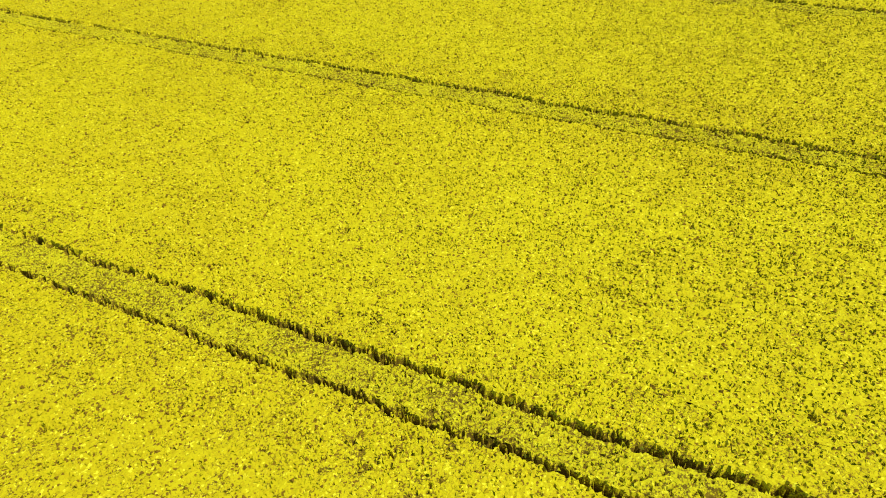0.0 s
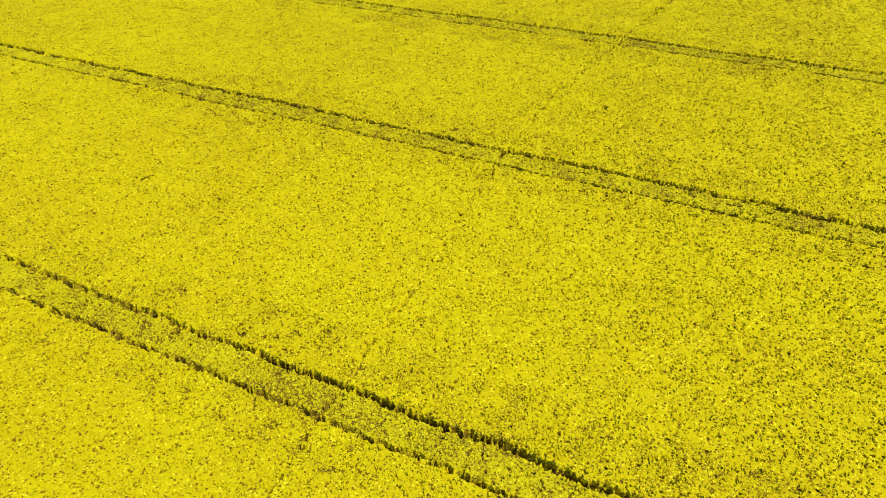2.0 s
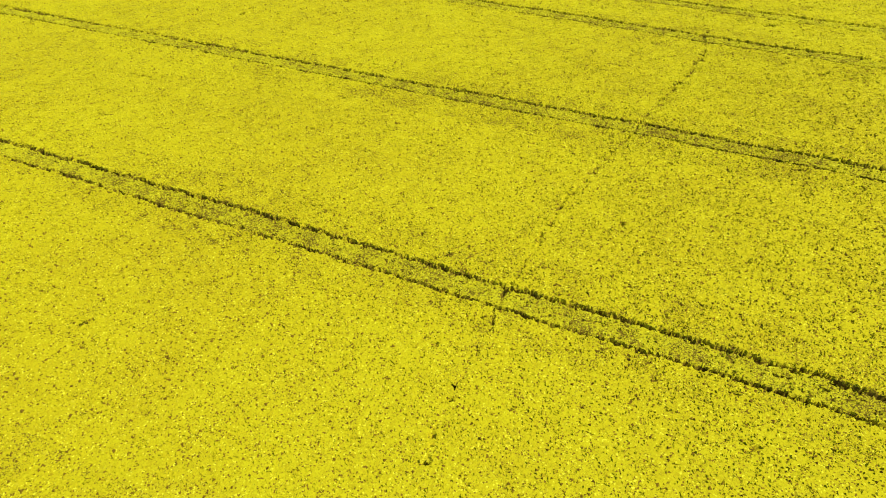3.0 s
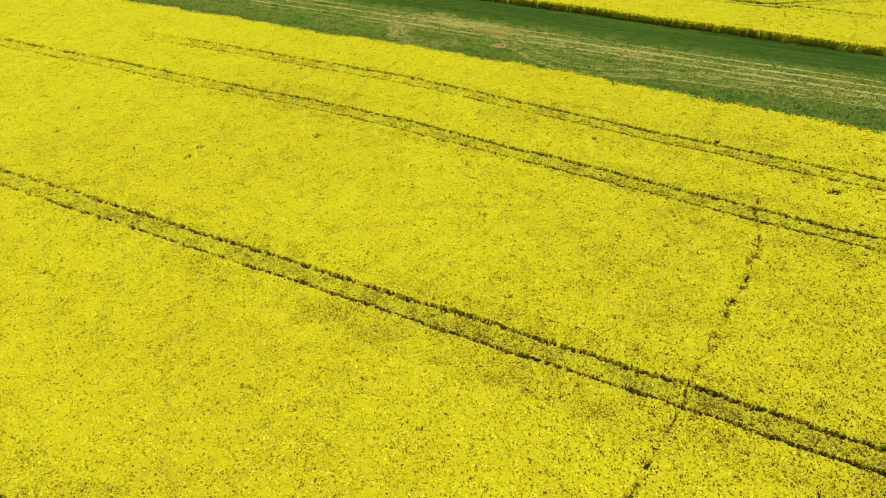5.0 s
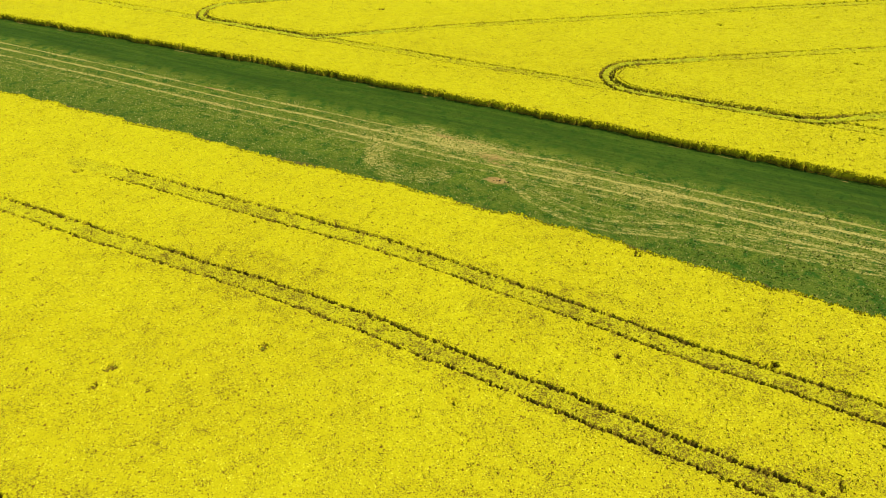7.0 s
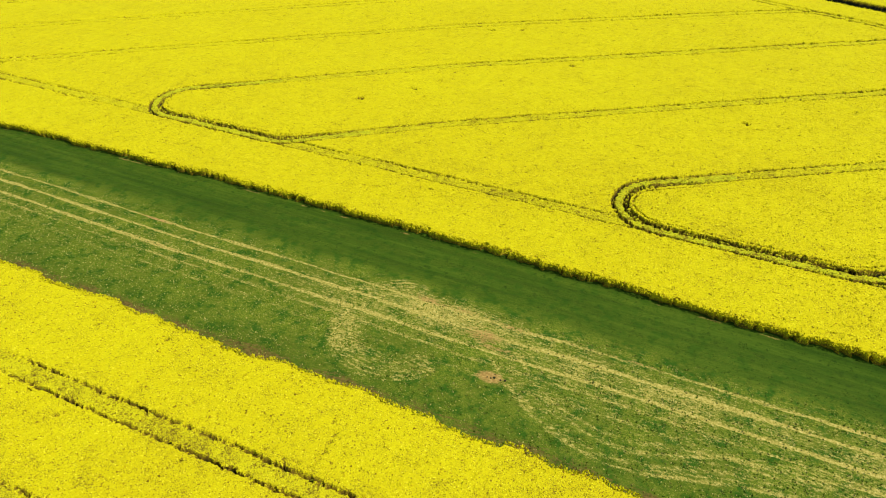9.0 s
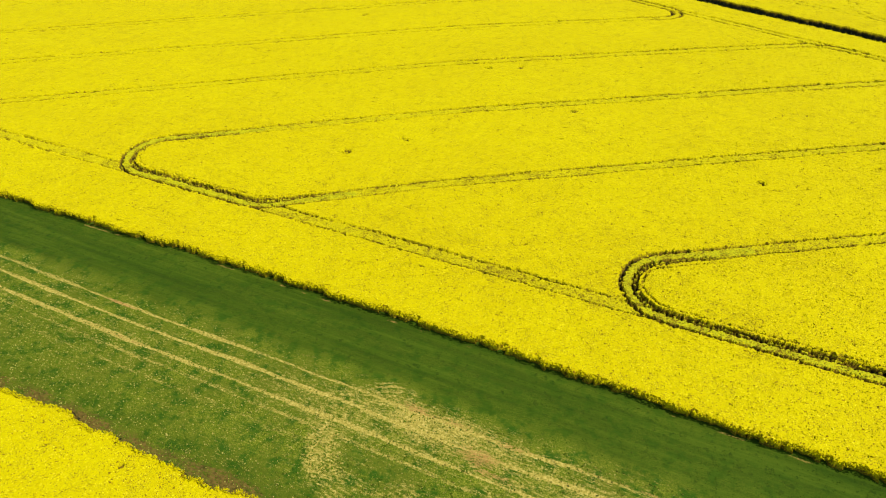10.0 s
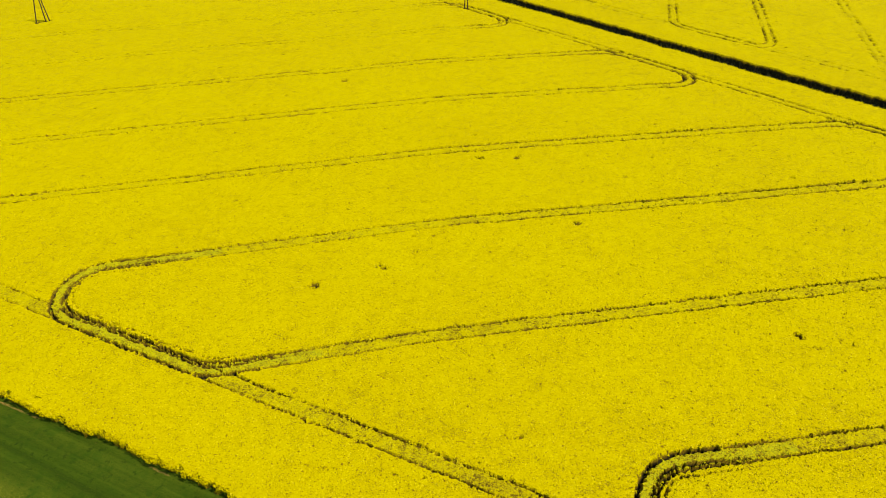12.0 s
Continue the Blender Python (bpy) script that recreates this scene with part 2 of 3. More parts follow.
def stamp(field, px, py, reach, strength):
    """Draws round marks of that reach (an array, in metres) into a map."""
    n = int(math.ceil(float(np.max(reach)) / CELL)) + 1
    gx, gy = (px - MAP_X) / CELL, (py - MAP_Y) / CELL
    ix, iy = np.round(gx).astype(int), np.round(gy).astype(int)
    ok = (ix > n) & (ix < field.shape[0] - n - 1) & (iy > n) & (iy < field.shape[1] - n - 1)
    gx, gy, ix, iy, reach, strength = gx[ok], gy[ok], ix[ok], iy[ok], reach[ok], strength[ok]
    for i in range(-n, n + 1):
        for j in range(-n, n + 1):
            d = np.hypot(ix + i - gx, iy + j - gy) * CELL
            v = np.clip((reach - d) / (0.45 * reach) , 0, 1) * strength
            m = v > 0
            np.maximum.at(field, (ix[m] + i, iy[m] + j), v[m].astype(np.float32))


def sample(field, x, y):
    gx = np.clip((x - MAP_X) / CELL, 0, field.shape[0] - 2.001)
    gy = np.clip((y - MAP_Y) / CELL, 0, field.shape[1] - 2.001)
    ix, iy = gx.astype(int), gy.astype(int)
    fx, fy = gx - ix, gy - iy
    return (field[ix, iy] * (1 - fx) * (1 - fy) + field[ix + 1, iy] * fx * (1 - fy)
            + field[ix, iy + 1] * (1 - fx) * fy + field[ix + 1, iy + 1] * fx * fy)


def rounded(corners, step=0.08):
    """A line of points through (x, y, radius) corners, each rounded by an arc of its radius."""
    pts, at = [], np.array(corners[0][:2], float)
    for k in range(1, len(corners)):
        c = np.array(corners[k][:2], float)
        if k == len(corners) - 1:
            end, arc = c, None
        else:
            after = np.array(corners[k + 1][:2], float)
            d0, d1 = (c - at) / np.linalg.norm(c - at), (after - c) / np.linalg.norm(after - c)
            turn = math.atan2(d0[0] * d1[1] - d0[1] * d1[0], float(d0 @ d1)) or 1e-6
            turn = turn if abs(turn) > 1e-4 else 1e-4
            r = corners[k][2]
            cut = min(r * math.tan(abs(turn) / 2), 0.97 * np.linalg.norm(c - at), (0.97 if k == len(corners) - 2 else 0.6) * np.linalg.norm(after - c))
            r = cut / math.tan(abs(turn) / 2)
            end = c - d0 * cut
            side = np.array((-d0[1], d0[0])) * math.copysign(1, turn)
            centre, first = end + side * r, math.atan2(-side[1], -side[0])
            n = max(2, int(abs(turn) * r / step))
            arc = [centre + r * np.array((math.cos(first + turn * f), math.sin(first + turn * f))) for f in np.linspace(0, 1, n)]
        n = max(2, int(np.linalg.norm(end - at) / step))
        pts.extend(at + (end - at) * f for f in np.linspace(0, 1, n, endpoint=False))
        if arc:
            pts.extend(arc)
            at = arc[-1]
        else:
            pts.append(end)
    return np.array(pts)


PASSES = 0


def tractor_pass(corners, weight=1.0, width=0.27, lodge=1.0, patchy=0.5, gauge=GAUGE, sides=(-0.5, 0.5)):
    """The two wheel marks of one pass, and the thinner crop between them."""
    global PASSES
    PASSES += 1
    c = rounded(corners)
    c = c[np.r_[True, np.linalg.norm(np.diff(c, axis=0), axis=1) > 1e-4]]
    d = np.gradient(c, axis=0)
    side = np.c_[-d[:, 1], d[:, 0]] / (np.linalg.norm(d, axis=1)[:, None] + 1e-9)
    run = np.r_[0, np.cumsum(np.linalg.norm(np.diff(c, axis=0), axis=1))]
    for k, sign in enumerate(sides):
        slow = value_noise(run, run * 0 + 3.7, 7.0, 11 + PASSES * 5 + k)
        quick = value_noise(run, run * 0 + 1.3, 0.8, 17 + PASSES * 5 + k)
        weave = (value_noise(run, run * 0, 3.0, 91 + PASSES * 2 + k) - 0.5) * 0.22
        weave = weave + (value_noise(run, run * 0, 0.35, 131 + PASSES * 2 + k) - 0.5) * 0.16
        w = c + side * (sign * gauge + weave)[:, None]
        force = np.clip(weight * (1.0 - patchy * (0.9 * slow + 0.9 * quick - 0.35)), 0.0, 1.0)
        force *= np.clip(np.minimum(run, run[-1] - run) / 10.0, 0.0, 1.0)
        stamp(WHEELS, w[:, 0], w[:, 1], width * (0.5 + 1.0 * quick), force)
    thin = c[::4]
    stamp(BETWEEN, thin[:, 0], thin[:, 1], np.full(len(thin), 1.25), np.full(len(thin), lodge))


def crossing(a, b):
    """Where two lines meet, each as (x, y, slope)."""
    x = (b[1] - a[1] + a[2] * a[0] - b[2] * b[0]) / (a[2] - b[2])
    return x, a[1] + a[2] * (x - a[0])


# the near field: passes along the strip
for v, weight, patchy in ((12.7, 1.0, 0.35), (35.6, 0.97, 0.45), (59.7, 1.0, 0.4), (84.8, 1.0, 0.45)):
    tractor_pass([(*from_axes(u, v, TURN_UV), 200.0) for u in (-190.0, 90.0)], weight, 0.18, 0.8, patchy)
# two that follow the bend of the strip
for corners, weight, patchy in ((((-190.0, 109.2), (-60.0, 111.6), (-14.0, 108.6), (90.0, 104.6)), 1.0, 0.45), (((-104.0, 121.3), (-60.0, 122.3), (-26.0, 119.7), (90.0, 114.6)), 0.95, 0.5)):
    tractor_pass([(*from_axes(u, v, TURN_UV), 160.0) for u, v in corners], weight, 0.18, 0.75, patchy)

# the far field: passes that bend a little, with turns on two headlands
BEND_X, LEFT_SLOPE = 8.0, 0.195
RIGHT = {-1: 0.125, 0: 0.13, 1: 0.14, 2: 0.126, 3: 0.108, 4: 0.10, 5: 0.10, 6: 0.10, 7: 0.10}
ROW = {-1: 157.8, 0: 180.9, 1: 203.35, 2: 227.7, 3: 250.4, 4: 272.3, 5: 292.9, 6: 314.0, 7: 334.0, 8: 353.0}
HEAD = (*from_axes(-80.0, 171.0, TURN_UV), math.tan(TURN_UV))
HEAD_FAR = (*from_axes(-160.0, 248.0, TURN_PQ), math.tan(TURN_PQ))


def row_left(k):
    return (BEND_X, ROW[k], LEFT_SLOPE)


def row_right(k):
    return (BEND_X, ROW[k], RIGHT[k])


def far_end(k):
    return (135.0, ROW[k] + RIGHT[k] * (135.0 - BEND_X), 0)


def left_end(k):
    return (-135.0, ROW[k] + LEFT_SLOPE * (-135.0 - BEND_X), 0)


def bend(k):
    return (BEND_X, ROW[k], 120.0)


def on_row(k, x):
    slope = LEFT_SLOPE if x < BEND_X else RIGHT[k]
    return (x, ROW[k] + slope * (x - BEND_X), 0)


tractor_pass([crossing(row_right(2), HEAD_FAR) + (0,), bend(2), crossing(row_left(2), HEAD) + (5.7,), crossing(row_left(1), HEAD) + (9.0,), bend(1), far_end(1)], 0.8, 0.2, 0.8, 0.5)
tractor_pass([far_end(0), crossing(row_right(0), HEAD) + (5.7,), crossing(row_right(-1), HEAD) + (9.0,), far_end(-1)], 0.78, 0.2, 0.8, 0.55)
# the turns on the near headland, driven more than once
for r, gauge, sides, weight, width in ((5.75, 2.0, (-0.5, 0.5), 1.0, 0.25), (5.75, 2.0, (-0.5, 0.24), 0.95, 0.22), (5.75, 3.5, (0.5,), 0.6, 0.15)):
    lodge = 0.9 if len(sides) > 1 else 0.0
    tractor_pass([on_row(2, -26.0), crossing(row_left(2), HEAD) + (r,), crossing(row_left(1), HEAD) + (9.0,), on_row(1, -8.0)], weight, width, lodge, 0.3, gauge, sides)
    tractor_pass([on_row(0, 46.0), crossing(row_right(0), HEAD) + (r,), crossing(row_right(-1), HEAD) + (9.0,), on_row(-1, 66.0)], weight, width, lodge, 0.3, gauge, sides)
tractor_pass([(*from_axes(-220.0, 171.0, TURN_UV), 0), (*from_axes(60.0, 171.0, TURN_UV), 0)], 0.9, 0.17, 0.8, 0.65)
tractor_pass([left_end(5), bend(5), crossing(row_right(5), HEAD_FAR) + (10.0,), crossing(row_right(4), HEAD_FAR) + (4.0,), bend(4), left_end(4)], 0.76, 0.22, 0.3, 0.45)
tractor_pass([left_end(3), bend(3), crossing(row_right(3), HEAD_FAR) + (12.0,), crossing(row_right(2), HEAD_FAR) + (4.0,), bend(2)], 0.84, 0.22, 0.4, 0.45)
tractor_pass([left_end(7), bend(7), crossing(row_right(7), HEAD_FAR) + (10.0,), crossing(row_right(6), HEAD_FAR) + (3.6,), bend(6), left_end(6)], 0.45, 0.24, 0.2, 0.45)
tractor_pass([left_end(8), (BEND_X, ROW[8], 0)], 0.4, 0.24, 0.2, 0.6)
tractor_pass([(*from_axes(-420.0, 248.0, TURN_PQ), 0), (*from_axes(-60.0, 248.0, TURN_PQ), 0)], 0.9, 0.25, 0.4, 0.6)

# the turns on the far headland, driven more than once
for upper, lower in ((5, 4), (3, 2), (7, 6)):
    a, c = crossing(row_right(upper), HEAD_FAR), crossing(row_right(lower), HEAD_FAR)
    tractor_pass([(a[0] - 14, a[1] - 14 * RIGHT[upper], 0), a + (11.0,), c + (4.3,), (c[0] - 20, c[1] - 20 * RIGHT[lower], 0)], 1.0, 0.32, 0.4, 0.4)

# the field beyond the ditch
LEG = 1 / 0.272
HEAD_THIRD = (*from_axes(-150.0, 274.5, TURN_PQ), math.tan(TURN_PQ))
LEGS = [(75.4, 334.0, LEG), (99.4, 333.0, LEG), (123.2, 332.0, LEG)]
tractor_pass([(82.0, 358.2, 0), crossing(LEGS[0], HEAD_THIRD) + (7.5,), crossing(LEGS[1], HEAD_THIRD) + (3.4,), (106.0, 357.3, 0)], 0.88, 0.2, 0.3, 0.5)
tractor_pass([(130.0, 357.0, 0), crossing(LEGS[2], HEAD_THIRD) + (10.0,), (*from_axes(-60.0, 274.5, TURN_PQ), 0)], 0.6, 0.2, 0.3, 0.6)
tractor_pass([(*from_axes(-360.0, 274.5, TURN_PQ), 0), (*from_axes(-60.0, 274.5, TURN_PQ), 0)], 0.6, 0.2, 0.3, 0.8)


def trail(corners, reach, weight):
    """A narrow trodden line through the crop."""
    c = rounded(corners)
    run = np.arange(len(c)) * 0.08
    weave = (value_noise(run, run * 0, 1.6, 501) - 0.5) * 0.5
    force = np.clip(weight * (1.25 - 0.6 * value_noise(run, run * 0, 0.7, 733)), 0, 1)
    stamp(WHEELS, c[:, 0] + weave, c[:, 1], np.full(len(c), reach), force)


trail([(-10.5, 28.5, 0), (-7.5, 36.0, 9), (-0.8, 51.0, 9), (4.0, 62.5, 0)], 0.11, 0.48)
trail([(4.0, 62.5, 0), (4.9, 64.6, 9), (10.0, 74.3, 9), (16.4, 83.4, 9), (25.6, 96.4, 9), (28.6, 101.3, 9), (30.5, 106.7, 9), (31.8, 109.9, 0)], 0.12, 0.5)
trail([(-6.2, 146.2, 0), (-5.2, 142.8, 3), (-6.6, 139.0, 0)], 0.1, 0.4)

# dry wheel marks on the grass where vehicles have swung round, several times over
DRIED = np.zeros((2900, 3700), np.float32)
for k, (off, reach, weight) in enumerate(((-1.5, 0.26, 0.7), (-1.15, 0.16, 0.55), (-0.75, 0.2, 0.6), (-0.2, 0.16, 0.45), (0.35, 0.18, 0.5), (0.8, 0.24, 0.6), (1.3, 0.2, 0.65), (1.6, 0.16, 0.4))):
    c = rounded([(8.6, 158.0, 0), (13.6, 146.2, 14.0), (19.6, 140.9, 14.0), (31.0, 139.4, 30.0), (60.0, 128.5, 0)])
    d = np.gradient(c, axis=0)
    side = np.c_[-d[:, 1], d[:, 0]] / (np.linalg.norm(d, axis=1)[:, None] + 1e-9)
    run = np.arange(len(c)) * 0.08
    w = c + side * (off + (value_noise(run, run * 0, 6.0, 811 + k) - 0.5) * 0.5)[:, None]
    stamp(DRIED, w[:, 0], w[:, 1], np.full(len(c), reach * 1.1), 0.95 * weight * np.clip(0.4 + 0.9 * value_noise(run, run * 0, 2.0, 831 + k), 0, 1))

# spots where the crop has failed, and dark patches at the feet of the poles
spots = np.random.default_rng(5)
GAPS = [(-25.4, 118.9, 0.42), (-26.0, 116.8, 0.25), (-10.4, 213.2, 0.5), (-1.6, 217.2, 0.4), (-0.6, 216.6, 0.3), (54.0, 202.1, 0.4), (22.0, 247.4, 0.5), (15.2, 247.6, 0.45), (29.5, 226.9, 0.35),
        (-13.8, 281.8, 0.5), (-103.8, 323.0, 0.9), (-102.6, 323.6, 0.9), (-101.4, 324.2, 0.9), (15.4, 329.6, 0.8), (-43.1, 151.1, 0.5), (17.8, 120.0, 0.35), (30.8, 119.0, 0.4), (3.6, 114.9, 0.3), (38.7, 109.4, 0.4), (-14.4, 46.3, 0.35)]
gx = np.r_[[g[0] for g in GAPS], spots.uniform(-60, 60, 260), spots.uniform(-120, 120, 200)]
gy = np.r_[[g[1] for g in GAPS], spots.uniform(8, 135, 260), spots.uniform(150, 330, 200)]
gr = np.r_[[g[2] for g in GAPS], spots.uniform(0.12, 0.26, 260), spots.uniform(0.15, 0.32, 200)]
gw = np.r_[[0.95] * len(GAPS), spots.uniform(0.3, 0.75, 460)]
stamp(WHEELS, gx, gy, gr, gw)


# ---------------------------------------------------------------- meshes
def mesh_object(name, co, quads, mat, values=None, smooth=False):
    """One mesh from arrays of places and faces of one corner count, with named numbers for its corners."""
    me = bpy.data.meshes.new(name)
    me.vertices.add(len(co))
    me.vertices.foreach_set("co", np.ascontiguousarray(co, np.float32).ravel())
    me.loops.add(quads.size)
    me.loops.foreach_set("vertex_index", np.ascontiguousarray(quads, np.int32).ravel())
    me.polygons.add(len(quads))
    me.polygons.foreach_set("loop_start", np.arange(len(quads), dtype=np.int32) * quads.shape[1])
    me.polygons.foreach_set("use_smooth", np.full(len(quads), smooth))
    for key, v in (values or {}).items():
        me.attributes.new(key, "FLOAT", "POINT").data.foreach_set("value", np.ascontiguousarray(v, np.float32))
    me.update(calc_edges=True)
    me.materials.append(mat)
    return new(name, me)


def lattice(a0, b0, size, n, extra=1):
    """For blocks with corners (a0, b0): n x n cells in each, and one more that laps over the next block. Places and faces."""
    k = n + extra
    s = np.arange(k + 1) * (size / n)
    a = (a0[:, None, None] + s[None, :, None] + np.zeros((1, 1, k + 1)))
    b = (b0[:, None, None] + s[None, None, :] + np.zeros((1, k + 1, 1)))
    i, j = np.meshgrid(np.arange(k), np.arange(k), indexing="ij")
    one = np.stack((i * (k + 1) + j, (i + 1) * (k + 1) + j, (i + 1) * (k + 1) + j + 1, i * (k + 1) + j + 1), -1).reshape(-1, 4)
    faces = (one[None] + (np.arange(len(a0)) * (k + 1) ** 2)[:, None, None]).reshape(-1, 4)
    return a.ravel(), b.ravel(), faces


def ragged(run, seed):
    """How far the crop's edge strays from its line."""
    return (value_noise(run, run * 0, 3.2, seed) - 0.5) * 0.9 + (value_noise(run, run * 0, 0.7, seed + 1) - 0.5) * 0.45


def inside_near(x, y):
    u, v = to_axes(x, y, TURN_UV)
    return STRIP_NEAR + bow_near(u) + ragged(u, 61) - v


def inside_far(x, y):
    u, v = to_axes(x, y, TURN_UV)
    p, q = to_axes(x, y, TURN_PQ)
    return np.minimum(v - STRIP_FAR - bow_far(u) - 0.6 * ragged(u, 71), DITCH_NEAR + 0.8 * ragged(p, 81) - q)


def inside_third(x, y):
    p, q = to_axes(x, y, TURN_PQ)
    return q - DITCH_FAR - 1.1 * ragged(p, 85)


def openness(x, y, far, seed):
    """1 where the flowering is nearly over and the canopy stands open, 0 where it is full."""
    rise = 0.65 * np.clip((275 - y) / 80, 0, 1) if far else 0.0
    return np.clip(np.maximum(0.88 + 0.12 * np.clip((y - 25) / 40, 0, 1) - 0.4 * np.clip((y - 70) / 90, 0, 1), rise) * (0.72 + 0.3 * value_noise(x, y, 17.0, seed + 12) + 0.3 * value_noise(x, y, 4.0, seed + 13)), 0, 1.2)


def freshness(between):
    """How green the crop stands between the wheels: most where they turned again and again."""
    return 0.35 * between + 0.65 * np.clip((between - 0.81) / 0.08, 0, 1)


def grain(x, y):
    """The size of the crop's cells over the plan: finest in the nearest part of the near field, in the middle."""
    near = 0.080 + 0.00055 * np.clip(y - 10, 0, 47) + 0.00066 * np.clip(y - 57, 0, 125) + 0.0019 * np.clip(y - 182, 0, 200)
    return DETAIL * np.maximum(near, 0.0046 * np.abs(x - 0.03 * y))


DETAIL = 1.06
STEPS = (52, 44, 36, 30, 24, 20, 16, 12, 10, 8)


def crop(name, label, a_span, b_span, turn, inside, seed):
    """A field of rapeseed: its uneven top, its ragged edges, its wheel marks and thin spots, in one mesh."""
    rng = np.random.default_rng(seed)
    size = 4.0
    A, B = np.meshgrid(np.arange(a_span[0], a_span[1], size), np.arange(b_span[0], b_span[1], size), indexing="ij")
    A, B = A.ravel(), B.ravel()
    cx, cy = from_axes(A + size / 2, B + size / 2, turn)
    step = grain(cx, cy)
    half = np.where(cy < 60, 16 + 0.56 * np.clip(cy - 10, -20, 50), 44 + 0.33 * (cy - 60)) + 5
    seen = (np.abs(cx - 0.03 * cy) < half) & (cy > 4) & (cy < 352)
    marked = np.zeros(len(A), bool)
    for da in np.linspace(0, size, 9):
        for db in np.linspace(0, size, 9):
            marked |= sample(BETWEEN, *from_axes(A + da, B + db, turn)) > 0.1
    step = step * np.where(marked, 1.2 if inside is inside_near else 1.0, 2.7)
    cells = np.array([next((n for n in reversed(STEPS) if size / n <= s), STEPS[0]) for s in step])
    cells[~seen] = np.where(marked, 11, 4)[~seen]
    banks = np.abs(to_axes(cx, cy, TURN_PQ)[1] - 0.5 * (DITCH_NEAR + DITCH_FAR)) < 6.5
    cells[banks & seen] = np.maximum(cells[banks & seen], 16)
    ok = np.zeros(len(A), bool)
    for da in (0, 0.5, 1):
        for db in (0, 0.5, 1):
            ok |= inside(*from_axes(A + da * size, B + db * size, turn)) > -0.5
    places, faces, blooms, opens, greens, total = [], [], [], [], [], 0
    for n in sorted(set(cells[ok])):
        pick = ok & (cells == n)
        a, b, f = lattice(A[pick], B[pick], size, n)
        g = size / n
        a += rng.uniform(-0.36, 0.36, len(a)) * g
        b += rng.uniform(-0.36, 0.36, len(b)) * g
        x, y = from_axes(a, b, turn)
        room = inside(x, y)
        wheel, between = sample(WHEELS, x, y), sample(BETWEEN, x, y)
        if g > 0.3:
            for da, db in ((0.15, 0), (-0.15, 0), (0, 0.15), (0, -0.15)):
                wheel = np.maximum(wheel, 0.6 * sample(WHEELS, x + da * min(2, g / 0.3), y + db * min(2, g / 0.3)))
        lump, small, broad = value_noise(x, y, 0.9, seed + 2), value_noise(x, y, 0.34, seed + 3), value_noise(x, y, 6.0, seed + 4)
        spike = rng.uniform(-1, 1, len(x)) * (0.030 + 0.05 * min(g, 0.4))
        hollow = np.clip((small - 0.74) / 0.14, 0, 1) * np.clip((value_noise(x, y, 2.7, seed + 5) - 0.25) / 0.4, 0, 1)
        wheel = np.clip(wheel * 1.4 - 0.55 * value_noise(x, y, max(0.2, 1.5 * g), seed + 9) * (wheel > 0), 0, 1)
        wheel = wheel * (rng.random(len(x)) < (0.8 if g < 0.18 else 0.92))
        z = CROP_TOP + 0.10 * (broad - 0.5) + 0.06 * (lump - 0.5) + spike
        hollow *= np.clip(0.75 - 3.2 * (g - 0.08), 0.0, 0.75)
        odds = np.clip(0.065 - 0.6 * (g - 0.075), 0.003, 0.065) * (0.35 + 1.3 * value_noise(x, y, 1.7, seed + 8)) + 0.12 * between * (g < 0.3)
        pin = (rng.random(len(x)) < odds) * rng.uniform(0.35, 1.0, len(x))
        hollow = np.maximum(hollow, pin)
        z -= 0.19 * hollow + 0.13 * between * (0.4 + lump)
        z = z * (1 - wheel) + (0.06 + (0.5 if g < 0.15 else 0.22) * rng.random(len(x)) ** 2) * wheel
        z -= 0.62 * np.clip(1 - room / 0.4, 0, 1) * (0.4 + 0.8 * small)
        z = np.where(room > 0, np.maximum(z, 0.05), 0.02)
        patch = np.clip(value_noise(x, y, 2.2, seed + 7), 0, 1)
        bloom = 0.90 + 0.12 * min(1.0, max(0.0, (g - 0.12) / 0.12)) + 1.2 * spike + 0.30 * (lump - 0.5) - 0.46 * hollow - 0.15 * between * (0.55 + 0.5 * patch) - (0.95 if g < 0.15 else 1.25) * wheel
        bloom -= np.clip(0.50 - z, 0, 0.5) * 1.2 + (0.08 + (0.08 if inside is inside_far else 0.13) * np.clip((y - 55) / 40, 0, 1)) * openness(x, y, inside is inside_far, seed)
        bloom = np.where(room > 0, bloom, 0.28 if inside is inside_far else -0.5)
        # darkens the ditch-side rim: the shaded wall's band is put into its colour
        if inside is inside_third:
            bloom -= 0.6 * np.clip(1.2 - room / 0.5, 0, 1)
        if inside is inside_far:
            # the flowers hang out over the stems on the strip's side
            under = (room <= 0) & (to_axes(x, y, TURN_UV)[1] < STRIP_FAR + bow_far(to_axes(x, y, TURN_UV)[0]) + 1.5)
            x, y = x - math.sin(TURN_UV) * 0.5 * under, y + math.cos(TURN_UV) * 0.5 * under
            z = np.where((room > 0) & (room < 0.45) & (wheel < 0.2), np.maximum(z, 0.75 + 0.35 * small), z)
        keep = (room[f] > 0).any(axis=1)
        places.append(np.c_[x, y, z])
        blooms.append(bloom)
        opens.append(openness(x, y, inside is inside_far, seed))
        greens.append(freshness(between))
        faces.append(f[keep] + total)
        total += len(x)
